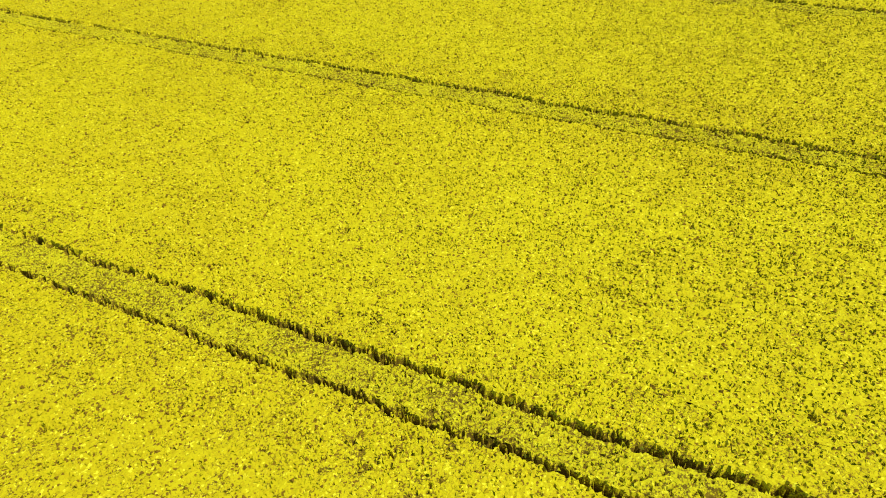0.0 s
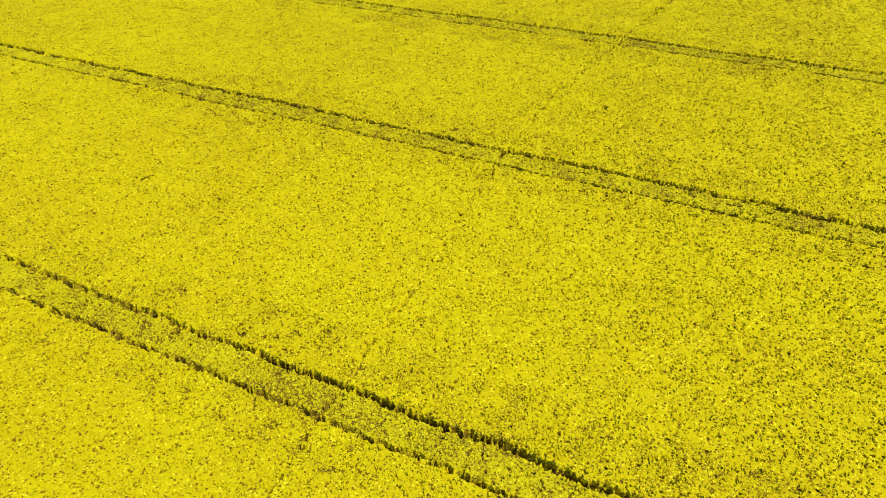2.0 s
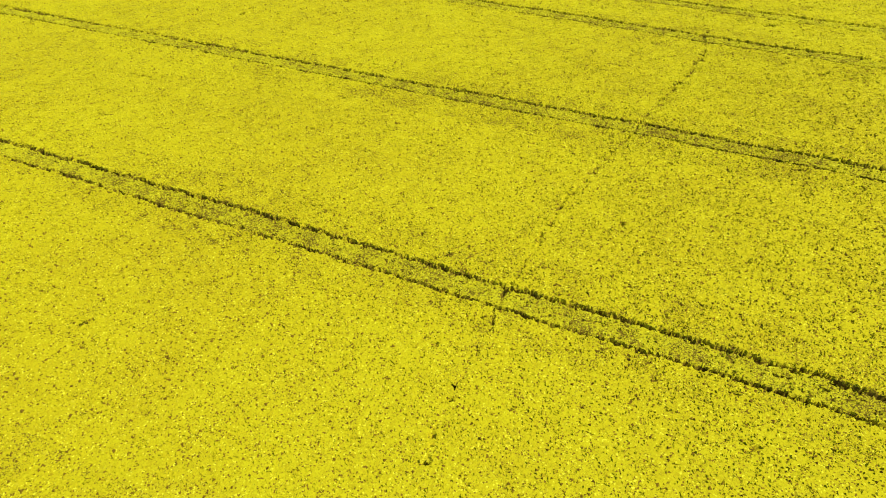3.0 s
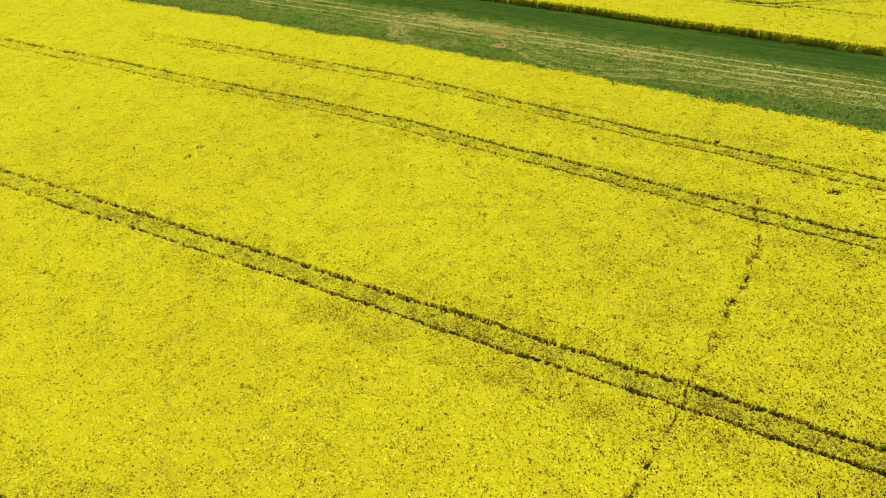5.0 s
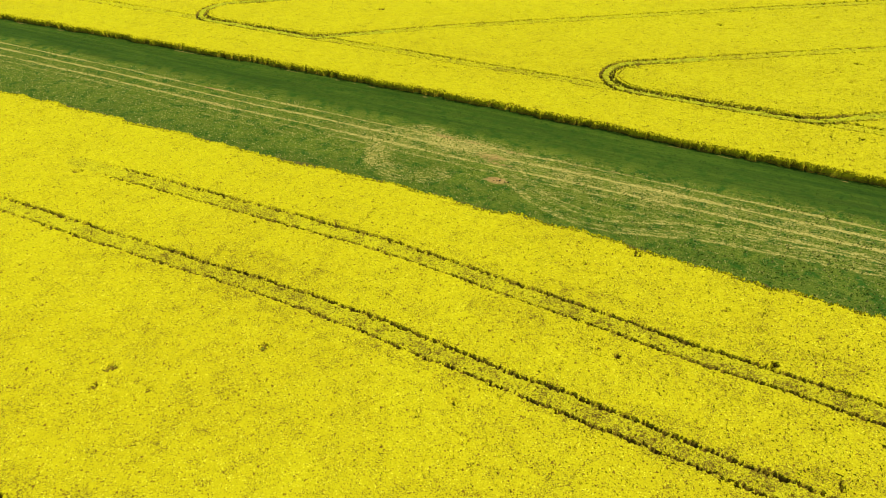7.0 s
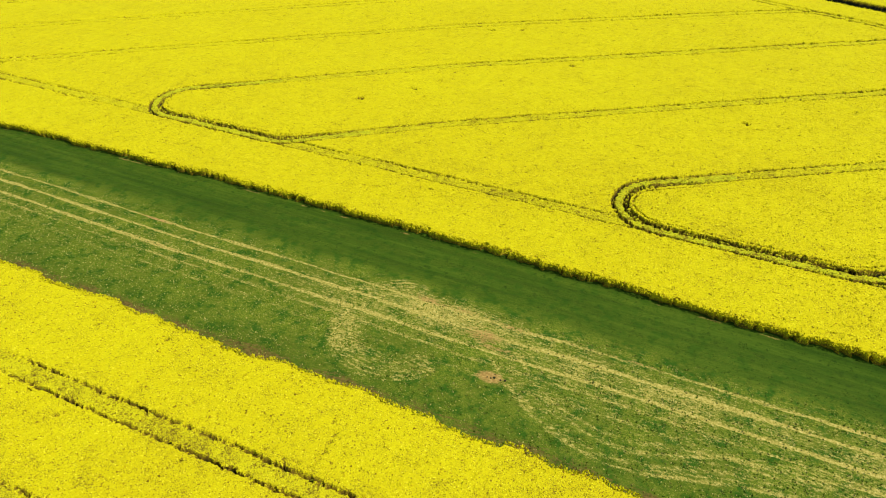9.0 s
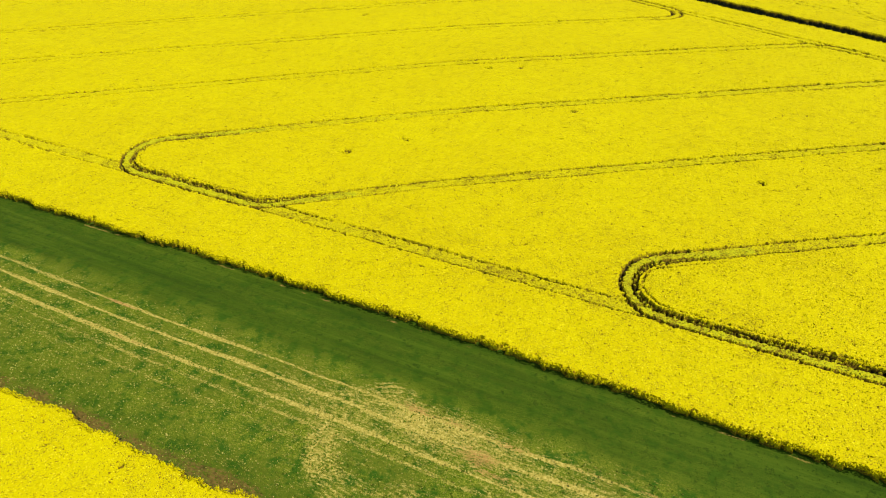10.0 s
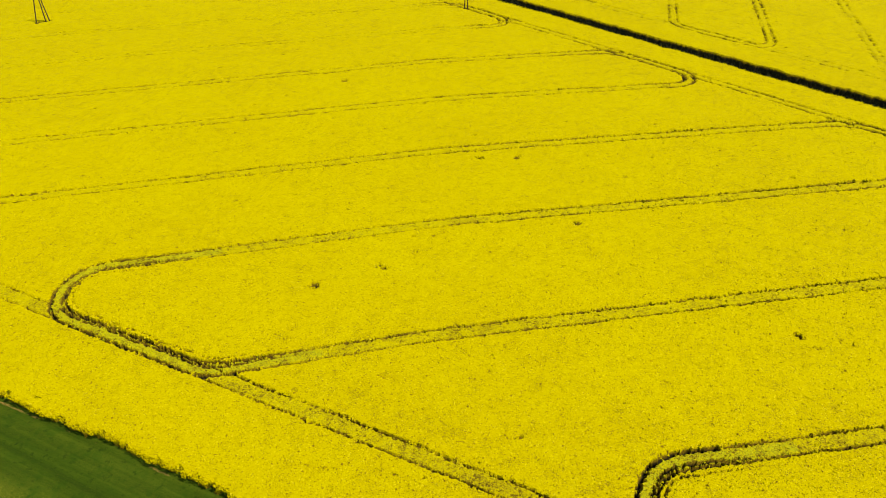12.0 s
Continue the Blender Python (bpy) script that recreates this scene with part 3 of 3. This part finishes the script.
    # the same field on to the distance, in wide cells
    for a0, a1, b0, b1 in outer_parts(name, a_span, b_span):
        nb = max(1, int((b1 - b0) / 12)), max(1, int((a1 - a0) / 12))
        aa, bb = np.meshgrid(np.linspace(a0, a1, nb[1] + 1), np.linspace(b0, b1, nb[0] + 1), indexing="ij")
        x, y = from_axes(aa.ravel(), bb.ravel(), turn)
        p, q = to_axes(x, y, TURN_PQ)
        if name == "rapeseed_crop_far":
            over = np.clip(q - DITCH_NEAR, 0, None)
            gone = over > 30
            x, y = from_axes(p, q - over, TURN_PQ)
        else:
            gone = np.zeros(len(x), bool)
        i, j = np.meshgrid(np.arange(nb[1]), np.arange(nb[0]), indexing="ij")
        w = nb[0] + 1
        f = np.stack((i * w + j, (i + 1) * w + j, (i + 1) * w + j + 1, i * w + j + 1), -1).reshape(-1, 4)
        f = f[~gone[f].all(axis=1)]
        places.append(np.c_[x, y, CROP_TOP - 0.12 + 0.2 * rng.random(len(x))])
        blooms.append(np.full(len(x), 0.9))
        opens.append(openness(x, y, False, seed))
        greens.append(np.zeros(len(x)))
        faces.append(f + total)
        total += len(x)
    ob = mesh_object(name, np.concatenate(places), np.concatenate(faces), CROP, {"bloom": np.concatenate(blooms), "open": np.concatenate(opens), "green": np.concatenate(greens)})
    return tagged(ob, label, "crop", kind="stuff")


def outer_parts(name, a_span, b_span):
    (a0, a1), (b0, b1) = a_span, b_span
    if name == "rapeseed_crop_near":
        return [(-900, a0, -500, STRIP_NEAR), (a1, 700, -500, STRIP_NEAR), (a0, a1, -500, b0)]
    if name == "rapeseed_crop_far":
        return [(-900, a0, STRIP_FAR, 900), (a0, a1, b1, 900), (a1, 220, STRIP_FAR, b1)]
    return [(-900, a0, DITCH_FAR, 900), (a1, 200, DITCH_FAR, 900), (a0, a1, b1, 900)]


# ---------------------------------------------------------------- ground
def build_ground():
    """One sheet of soil to the horizon, with the ditch sunk into it."""
    ps = np.array([-3200, -1600, -800, -400, -300] + list(range(-260, -60, 4)) + [-40, 100, 400, 800, 1600, 3200], float)
    qs = np.array([-3200, -1200, -400, -100, 0, 100, 200, 250, DITCH_NEAR + 0.3, DITCH_NEAR + 1.2, DITCH_NEAR + 1.9, DITCH_NEAR + 2.6, DITCH_FAR - 0.3, 280, 340, 500, 1200, 3200], float)
    zs = np.array([0, 0, 0, 0, 0, 0, 0, 0, 0, -0.55, -0.85, -0.6, 0, 0, 0, 0, 0, 0], float)
    P, Q = np.meshgrid(ps, qs, indexing="ij")
    Z = np.tile(zs, (len(ps), 1))
    Q = Q + np.where(Z < 0, (value_noise(P, P * 0, 5.0, 7) - 0.5) * 0.5, 0)
    x, y = from_axes(P.ravel(), Q.ravel(), TURN_PQ)
    i, j = np.meshgrid(np.arange(len(ps) - 1), np.arange(len(qs) - 1), indexing="ij")
    w = len(qs)
    f = np.stack((i * w + j, (i + 1) * w + j, (i + 1) * w + j + 1, i * w + j + 1), -1).reshape(-1, 4)
    ob = mesh_object("ground", np.c_[x, y, Z.ravel()], f, SOIL)
    tagged(ob, "dark damp field soil with leaf litter under the crop", "ground", kind="structure")


def near_arc(x, y, cx, cy, r, first, last, width):
    """1 on an arc about (cx, cy), from the angle first to last (degrees), and falling off over its width."""
    d = np.abs(np.hypot(x - cx, y - cy) - r)
    a = np.degrees(np.arctan2(y - cy, x - cx)) % 360
    return np.clip(1.4 - d / width, 0, 1) * ((a > first) & (a < last))


def build_strip():
    """The grass strip between the fields, with its dry wheel marks, a turning ring and a bare spot."""
    us, rng = [], np.random.default_rng(9)
    us = np.concatenate((np.arange(-900, -180, 24.0), np.arange(-180, 70, 0.42), np.arange(70, 700, 24.0)))
    vs = np.arange(STRIP_NEAR - 4.6, STRIP_FAR + 0.9, 0.145)
    U, V = np.meshgrid(us, vs, indexing="ij")
    fine = (U > -180) & (U < 69)
    U = U + np.where(fine, rng.uniform(-0.1, 0.1, U.shape), 0)
    V = V + np.where(fine, rng.uniform(-0.05, 0.05, V.shape), 0)
    x, y = from_axes(U.ravel(), V.ravel(), TURN_UV)
    u, v = U.ravel(), V.ravel()
    n1, n3, n9 = value_noise(x, y, 0.5, 21), value_noise(x, y, 2.5, 22), value_noise(x, y, 9.0, 23)
    weave = (value_noise(u, u * 0, 14.0, 31) - 0.5) * 0.5
    dry = np.zeros(len(u))
    for line, width, weight in ((148.0, 0.15, 1.15), (146.05, 0.16, 1.4), (143.75, 0.17, 1.2), (142.2, 0.14, 0.45), (140.4, 0.2, 0.25)):
        along = 0.4 + 0.6 * value_noise(u, u * 0, 9.0, 41 + int(line)) + 0.4 * value_noise(u, u * 0, 1.7, 47 + int(line))
        wide = width * (0.6 + 1.1 * value_noise(u, u * 0, 5.0, 51 + int(line)))
        stray = (value_noise(u, u * 0, 2.2, 57 + int(line)) - 0.5) * 0.14
        dry = np.maximum(dry, weight * along * np.clip(1.5 - np.abs(v - line - weave - stray) / wide, 0, 1))
    # the worn middle of the wheel marks, strongest where vehicles turn
    worn = np.clip(1 - np.abs(v - 145.6) / 4.0, 0, 1) * np.exp(-((u + 48) / 38.0) ** 2)
    dry = np.maximum(dry, 0.36 * worn * (0.5 + n3))
    worn = np.clip(1.3 - np.abs(v - 147.0) / 2.2, 0, 1) * np.exp(-((u + 60) / 8.0) ** 2)
    dry = np.maximum(dry, 0.95 * worn * (0.45 + 0.8 * n3))
    dry = np.maximum(dry, 0.34 * (0.35 + 0.9 * n3) * near_arc(x, y, -0.3, 157.3, 6.0, 60, 300, 1.5))
    for r, weight in ((7.6, 0.5), (7.1, 0.85), (6.45, 0.8), (5.9, 0.55), (5.3, 0.85), (4.8, 0.6), (4.3, 0.4)):
        dry = np.maximum(dry, weight * (0.25 + 0.6 * n3 + 0.5 * n1) * near_arc(x, y, -0.3, 157.3, r, 75, 305, 0.15))
    dry = np.maximum(dry, sample(DRIED, x, y) * (0.55 + 0.5 * n1))
    dry += 0.10 * (n9 - 0.5) + 0.30 * np.clip(n1 - 0.72, 0, 1) * (v < 149)
    dry += (0.12 + 0.12 * np.exp(-((u + 35) / 40.0) ** 2)) * np.clip(1 - np.abs(v - 143) / 8, 0, 1) * np.clip(0.3 + n9, 0, 1)
    inner = np.clip((v - 138.6) / 1.5, 0, 1) * np.clip((147.0 - v) / 2.0, 0, 1) * np.clip((u + 50) / 5, 0, 1) * np.clip((30 - u) / 30, 0, 1)
    dry += 0.06 * inner * (0.4 + n3)
    dry -= 0.7 * np.clip((v - 150.0) / 1.5, 0, 1)
    soil = 0.8 * np.clip(1.3 - np.abs(v - STRIP_NEAR - bow_near(u) - 0.6) / 1.3, 0, 1) * (0.35 + 0.9 * n3)
    bare = 0.8 * np.clip(1.5 - np.hypot((u - from_u) / 1.5, (v - from_v) / 0.8), 0, 1) * (0.6 + 0.6 * n3)
    for bu, bv, lu, lv, weight in BARE:
        bare = np.maximum(bare, weight * np.clip(1.4 - np.hypot((u - bu) / lu, (v - bv - weave) / lv), 0, 1) * (0.5 + 0.7 * n3))
    bare = np.maximum(bare, 0.5 * np.clip(1.3 - np.abs(v - STRIP_FAR - bow_far(u) + 0.42) / 0.2, 0, 1) * np.clip((value_noise(u, u * 0, 1.6, 55) - 0.55) * 3, 0, 1))
    lush = np.clip((v - 149.0 - 1.6 * (n3 - 0.4)) / 2.2, 0, 1) * (0.72 + 0.28 * value_noise(u * 0.06, v, 1.3, 66)) + 0.25 * np.clip((137.5 - v) / 2, 0, 1)
    z = 0.03 + 0.07 * rng.random(len(u)) * np.where(v > 149.3, 0.6, 0.7) + 0.05 * n1 - 0.04 * np.clip(dry, 0, 1)
    z += 0.03 * np.clip((v - 149.3) / 1.0, 0, 1)
    i, j = np.meshgrid(np.arange(len(us) - 1), np.arange(len(vs) - 1), indexing="ij")
    w = len(vs)
    f = np.stack((i * w + j, (i + 1) * w + j, (i + 1) * w + j + 1, i * w + j + 1), -1).reshape(-1, 4)
    ob = mesh_object("grass_strip", np.c_[x, y, z], f, GRASS, {"dry": dry, "soil": soil, "bare": bare, "lush": lush})
    tagged(ob, "green grass strip with pale dry wheel marks between two crops", "grass", kind="stuff")


from_u, from_v = to_axes(9.4, 150.0, TURN_UV)
BARE = ((-105.0, 147.9, 3.2, 0.22, 0.8), (-99.0, 143.7, 4.5, 0.26, 0.55), (-56.5, 145.8, 2.8, 1.3, 0.72), (-62.0, 148.3, 5.5, 0.6, 0.55), (-54.5, 148.0, 4.0, 0.45, 0.55), (-54.3, 144.4, 2.4, 0.5, 0.6), (-42.0, 148.1, 12.0, 0.2, 0.4))


# ---------------------------------------------------------------- things
def part(name, bm, mat, parent=None, label=""):
    me = bpy.data.meshes.new(name)
    bm.to_mesh(me)
    bm.free()
    me.materials.append(mat)
    ob = new(name, me)
    if parent:
        ob.parent = parent
    return tagged(ob, label)


def tapered_post(foot, head, r0, r1, rings=7, sides=10, seed=1):
    """A round, slightly crooked post from foot to head."""
    bm, rng = bmesh.new(), random.Random(seed)
    foot, head = Vector(foot), Vector(head)
    turn = (head - foot).to_track_quat("Z", "Y").to_matrix()
    last = None
    for k in range(rings + 1):
        f = k / rings
        c = foot.lerp(head, f) + Vector((rng.uniform(-1, 1), rng.uniform(-1, 1), 0)) * 0.025
        r = r0 + (r1 - r0) * f
        ring = [bm.verts.new(c + turn @ Vector((math.cos(6.2832 * s / sides), math.sin(6.2832 * s / sides), 0)) * r) for s in range(sides)]
        if last:
            for s in range(sides):
                bm.faces.new((last[s], last[(s + 1) % sides], ring[(s + 1) % sides], ring[s]))
        else:
            bm.faces.new(ring[::-1])
        last = ring
    bm.faces.new(last)
    for f in bm.faces:
        f.smooth = True
    return bm


def utility_pole(x, y, feet, head, height, label):
    """Wooden line pole on spread legs that meet at the head."""
    base = new("utility_pole")
    base.location = (x, y, 0)
    tagged(base, label, "pole")
    for k, (fx, fy) in enumerate(feet):
        part("leg", tapered_post((fx, fy, -0.2), (head[0] + 0.12 * k, head[1], height), 0.17, 0.11, seed=k + 3), WOOD, base)
    # a dark bar low down, from the first foot to the last
    (ax, ay), (bx, by) = feet[0], feet[-1]
    part("low_bar", tapered_post((ax * 0.95, ay, 0.9), (bx * 0.95, by, 0.9), 0.11, 0.10, 3, 8, 31), WOOD, base)
    return base


build_ground()
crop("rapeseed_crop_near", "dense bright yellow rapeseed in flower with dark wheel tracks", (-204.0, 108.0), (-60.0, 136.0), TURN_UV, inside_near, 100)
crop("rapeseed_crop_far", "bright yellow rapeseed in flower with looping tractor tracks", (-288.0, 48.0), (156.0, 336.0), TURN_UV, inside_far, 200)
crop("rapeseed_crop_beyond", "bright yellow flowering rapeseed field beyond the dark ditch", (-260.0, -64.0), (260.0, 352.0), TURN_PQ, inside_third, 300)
build_strip()
utility_pole(-103.6, 323.4, [(-1.0, -0.6), (1.5, 0.4), (2.4, 0.8)], (2.1, 0.6), 12.5, "tall dark wooden line pole on spread legs in the crop")
utility_pole(15.4, 329.9, [(-0.5, 0.0), (0.5, 0.0)], (0.0, 0.0), 11.0, "slim dark wooden twin-leg line pole in the crop")


# ---------------------------------------------------------------- fringes
def tents(name, label, category, mat, x, y, z, size, tall, seed, bloom=None):
    """Many small pointed tufts, each a ridge with two sloping sides, in one mesh."""
    rng = np.random.default_rng(seed)
    a = rng.uniform(0, 2 * math.pi, len(x))
    dx, dy = np.cos(a) * size, np.sin(a) * size
    lean = rng.uniform(-0.35, 0.35, (2, len(x))) * tall
    def row(sx, sy, up):
        return np.stack((x + sx * dx - sy * dy + (lean[0] if up else 0), y + sx * dy + sy * dx + (lean[1] if up else 0), z + (tall if up else 0)), -1)
    co = np.stack((row(-1, -0.8, 0), row(1, -0.8, 0), row(-0.35, 0, 1), row(0.35, 0, 1), row(-1, 0.8, 0), row(1, 0.8, 0)), 1).reshape(-1, 3)
    base = np.arange(len(x))[:, None] * 6
    f = np.concatenate((base + np.array([[0, 1, 3, 2]]), base + np.array([[5, 4, 2, 3]])))
    values = {"bloom": np.repeat(bloom, 6), "open": np.full(6 * len(x), 0.15)} if bloom is not None else None
    return tagged(mesh_object(name, co, f, mat, values), label, category, kind="stuff")


def fringe(count, span, turn, line, side, seed):
    """Places for tufts along a crop edge: side is +1 where the open ground lies at higher values."""
    rng = np.random.default_rng(seed)
    a = rng.uniform(*span, count)
    off = rng.uniform(-0.35, 0.1, count)
    return from_axes(a, line(a) + side * off, turn), off, rng


def build_fringes():
    edges = (((-175, 62), TURN_UV, lambda a: STRIP_FAR + bow_far(a) + 0.6 * ragged(a, 71), -1, 6500), ((-165, 62), TURN_UV, lambda a: STRIP_NEAR + bow_near(a) + ragged(a, 61), 1, 6000),
             ((-330, -70), TURN_PQ, lambda a: DITCH_NEAR + 0.8 * ragged(a, 81), 1, 3500), ((-330, -70), TURN_PQ, lambda a: DITCH_FAR + 1.1 * ragged(a, 85), -1, 3500))
    xs, ys, zs, bl = [], [], [], []
    for k, (span, turn, line, side, count) in enumerate(edges):
        (x, y), off, rng = fringe(count, span, turn, line, side, 900 + k)
        xs.append(x), ys.append(y)
        zs.append(np.clip(1.12 - 0.9 * np.clip(off, 0, 1) - rng.random(count) ** 2 * 0.25, 0.85, 1.2))
        bl.append(0.95 - rng.random(count) * 0.35)
    x, y, z, b = (np.concatenate(v) for v in (xs, ys, zs, bl))
    rng = np.random.default_rng(77)
    tents("crop_edge_flowers", "ragged yellow flower heads along the crop edges", "crop", CROP, x, y, z, rng.uniform(0.05, 0.1, len(x)), rng.uniform(0.12, 0.26, len(x)), 78, b)
    n = 5200
    p = rng.uniform(-330, -70, n)
    q = DITCH_FAR - 0.1 + 1.1 * ragged(p, 85) - rng.uniform(0, 1.1, n)
    x, y = from_axes(p, q, TURN_PQ)
    deep = np.clip((DITCH_FAR - q) * 0.5, 0, 0.6)
    tents("ditch_weeds", "dark green weeds and dead stalks along the ditch", "weeds", WEED, x, y, -deep, rng.uniform(0.08, 0.2, n), rng.uniform(0.4, 1.1, n), 79)


def flower_heads(name, label, inside, bands, seed):
    """Pointed flower heads that stand out of the canopy: bands of (from, to, heads to the square metre) along y."""
    rng = np.random.default_rng(seed + 40)
    far = inside is inside_far
    co, bl, op, gr = [], [], [], []
    for y0, y1, dense in bands:
        half = 21 + 0.56 * (min(y1, 60) - 10) if y1 <= 60 else 49 + 0.33 * (y1 - 60)
        n = int((y1 - y0) * 2 * half * dense)
        y = rng.uniform(y0, y1, n)
        x = rng.uniform(-half, half, n) + 0.03 * y
        wheel, between = sample(WHEELS, x, y), sample(BETWEEN, x, y)
        clump = value_noise(x, y, 1.3, seed + 6)
        edge = np.clip((half - np.abs(x - 0.03 * y)) / 9, 0, 1) * np.clip((y - 8) / 5, 0, 1)
        keep = (rng.random(n) < edge) & (inside(x, y) > 0.15) & (rng.random(n) < np.where(wheel > 0.12, 0.5 - 0.45 * wheel, 0.5 + 0.6 * clump - 0.42 * between))
        x, y, wheel, between = x[keep], y[keep], wheel[keep], between[keep]
        n = len(x)
        r = HEAD_SIZE / math.sqrt(dense) * rng.uniform(0.6, 1.25, n)
        top = CROP_TOP + 0.10 * (value_noise(x, y, 6.0, seed + 4) - 0.5) + 0.06 * (value_noise(x, y, 0.9, seed + 2) - 0.5) + rng.uniform(0.02, 0.13, n) - 0.13 * between
        top = np.where(wheel > 0.12, top * rng.uniform(0.3, 0.85, n), top)
        tall = np.minimum(r * rng.uniform(0.7, 1.25, n), 0.3)
        lean = rng.uniform(-0.5, 0.5, (2, n)) * r
        a = rng.uniform(0, 2 * math.pi, n)
        ring = [np.c_[x + np.cos(a + k * 2.0944) * r, y + np.sin(a + k * 2.0944) * r, top - tall] for k in range(3)]
        co.append(np.stack((*ring, np.c_[x + lean[0], y + lean[1], top]), 1).reshape(-1, 3))
        bl.append(np.repeat(np.where(wheel > 0.12, rng.uniform(0.0, 0.75, n), 0.8 - 0.15 * between), 4) + np.tile((-0.15, -0.15, -0.15, 0.2), n))
        op.append(np.repeat(openness(x, y, far, seed), 4))
        gr.append(np.repeat(freshness(between), 4))
    co = np.concatenate(co)
    f = (np.arange(len(co) // 4)[:, None, None] * 4 + np.array([[0, 1, 3], [1, 2, 3], [2, 0, 3]])[None]).reshape(-1, 3)
    ob = mesh_object(name, co, f, HEADS, {"bloom": np.concatenate(bl), "open": np.concatenate(op), "green": np.concatenate(gr)})
    return tagged(ob, label, "flower heads", kind="stuff")


HEAD_SIZE = 0.68


def build_tufts():
    """Grass standing up out of the strip, thinner where wheels have worn it away."""
    rng = np.random.default_rng(31)
    n = 105000
    u, v = rng.uniform(-150, 45, n), rng.uniform(STRIP_NEAR - 3.0, STRIP_FAR - 0.3, n)
    x, y = from_axes(u, v, TURN_UV)
    worn = np.exp(-((v - 146.0) / 2.6) ** 2) * 0.5 + sample(DRIED, x, y)
    for line in (148.0, 146.05, 143.75):
        worn += 0.35 * np.clip(1.3 - np.abs(v - line) / 0.3, 0, 1)
    bare = np.hypot((u - from_u) / 1.6, (v - from_v) / 0.9) < 1.2
    keep = (rng.random(n) > worn) & ~bare & (inside_near(x, y) < -0.2) & (inside_far(x, y) < -0.2) & (rng.random(n) < 0.35 + 0.75 * value_noise(x, y, 1.8, 37))
    x, y, v = x[keep], y[keep], v[keep]
    n = len(x)
    tall = rng.uniform(0.09, 0.2, n) * np.where(v > 149.5, 0.75, 1.0)
    tents("grass_tufts", "short green grass tufts with some dry pale blades", "grass", TUFT, x, y, np.full(n, 0.02), rng.uniform(0.05, 0.11, n), tall, 41, np.clip((v - 149.0) / 1.5, 0, 1))


def soil_clod(x, y, r, seed):
    bm, rng = bmesh.new(), random.Random(seed)
    bmesh.ops.create_icosphere(bm, subdivisions=2, radius=r)
    for v in bm.verts:
        v.co *= 0.8 + 0.4 * noise.noise(v.co * (2.2 / r) + Vector((seed, 0, 0)))
        v.co.z = v.co.z * 0.6
    ob = part("soil_clod", bm, SOIL)
    ob.matrix_world = pose(x, y, 0.05 + r * 0.3, 0, 0, rng.uniform(0, 360))
    return tagged(ob, "dark lump of turned earth on bare ground", "clod", "clods on the bare spot")


build_fringes()
build_tufts()
flower_heads("flower_heads_near", "crowded yellow rapeseed flower heads, some pale, some fading", inside_near, ((8, 30, 58), (30, 50, 48), (50, 75, 36), (75, 100, 28), (100, 190, 15)), 100)
flower_heads("flower_heads_far", "crowded bright yellow rapeseed flower heads beside the tractor tracks", inside_far, ((140, 185, 14), (185, 215, 9), (215, 262, 4)), 200)
for k, (x, y, r) in enumerate(((9.7, 149.95, 0.17), (9.35, 149.9, 0.11), (9.0, 150.05, 0.09), (10.3, 149.6, 0.14), (10.75, 149.55, 0.16), (9.8, 150.35, 0.08))):
    soil_clod(x, y, r, k + 1)
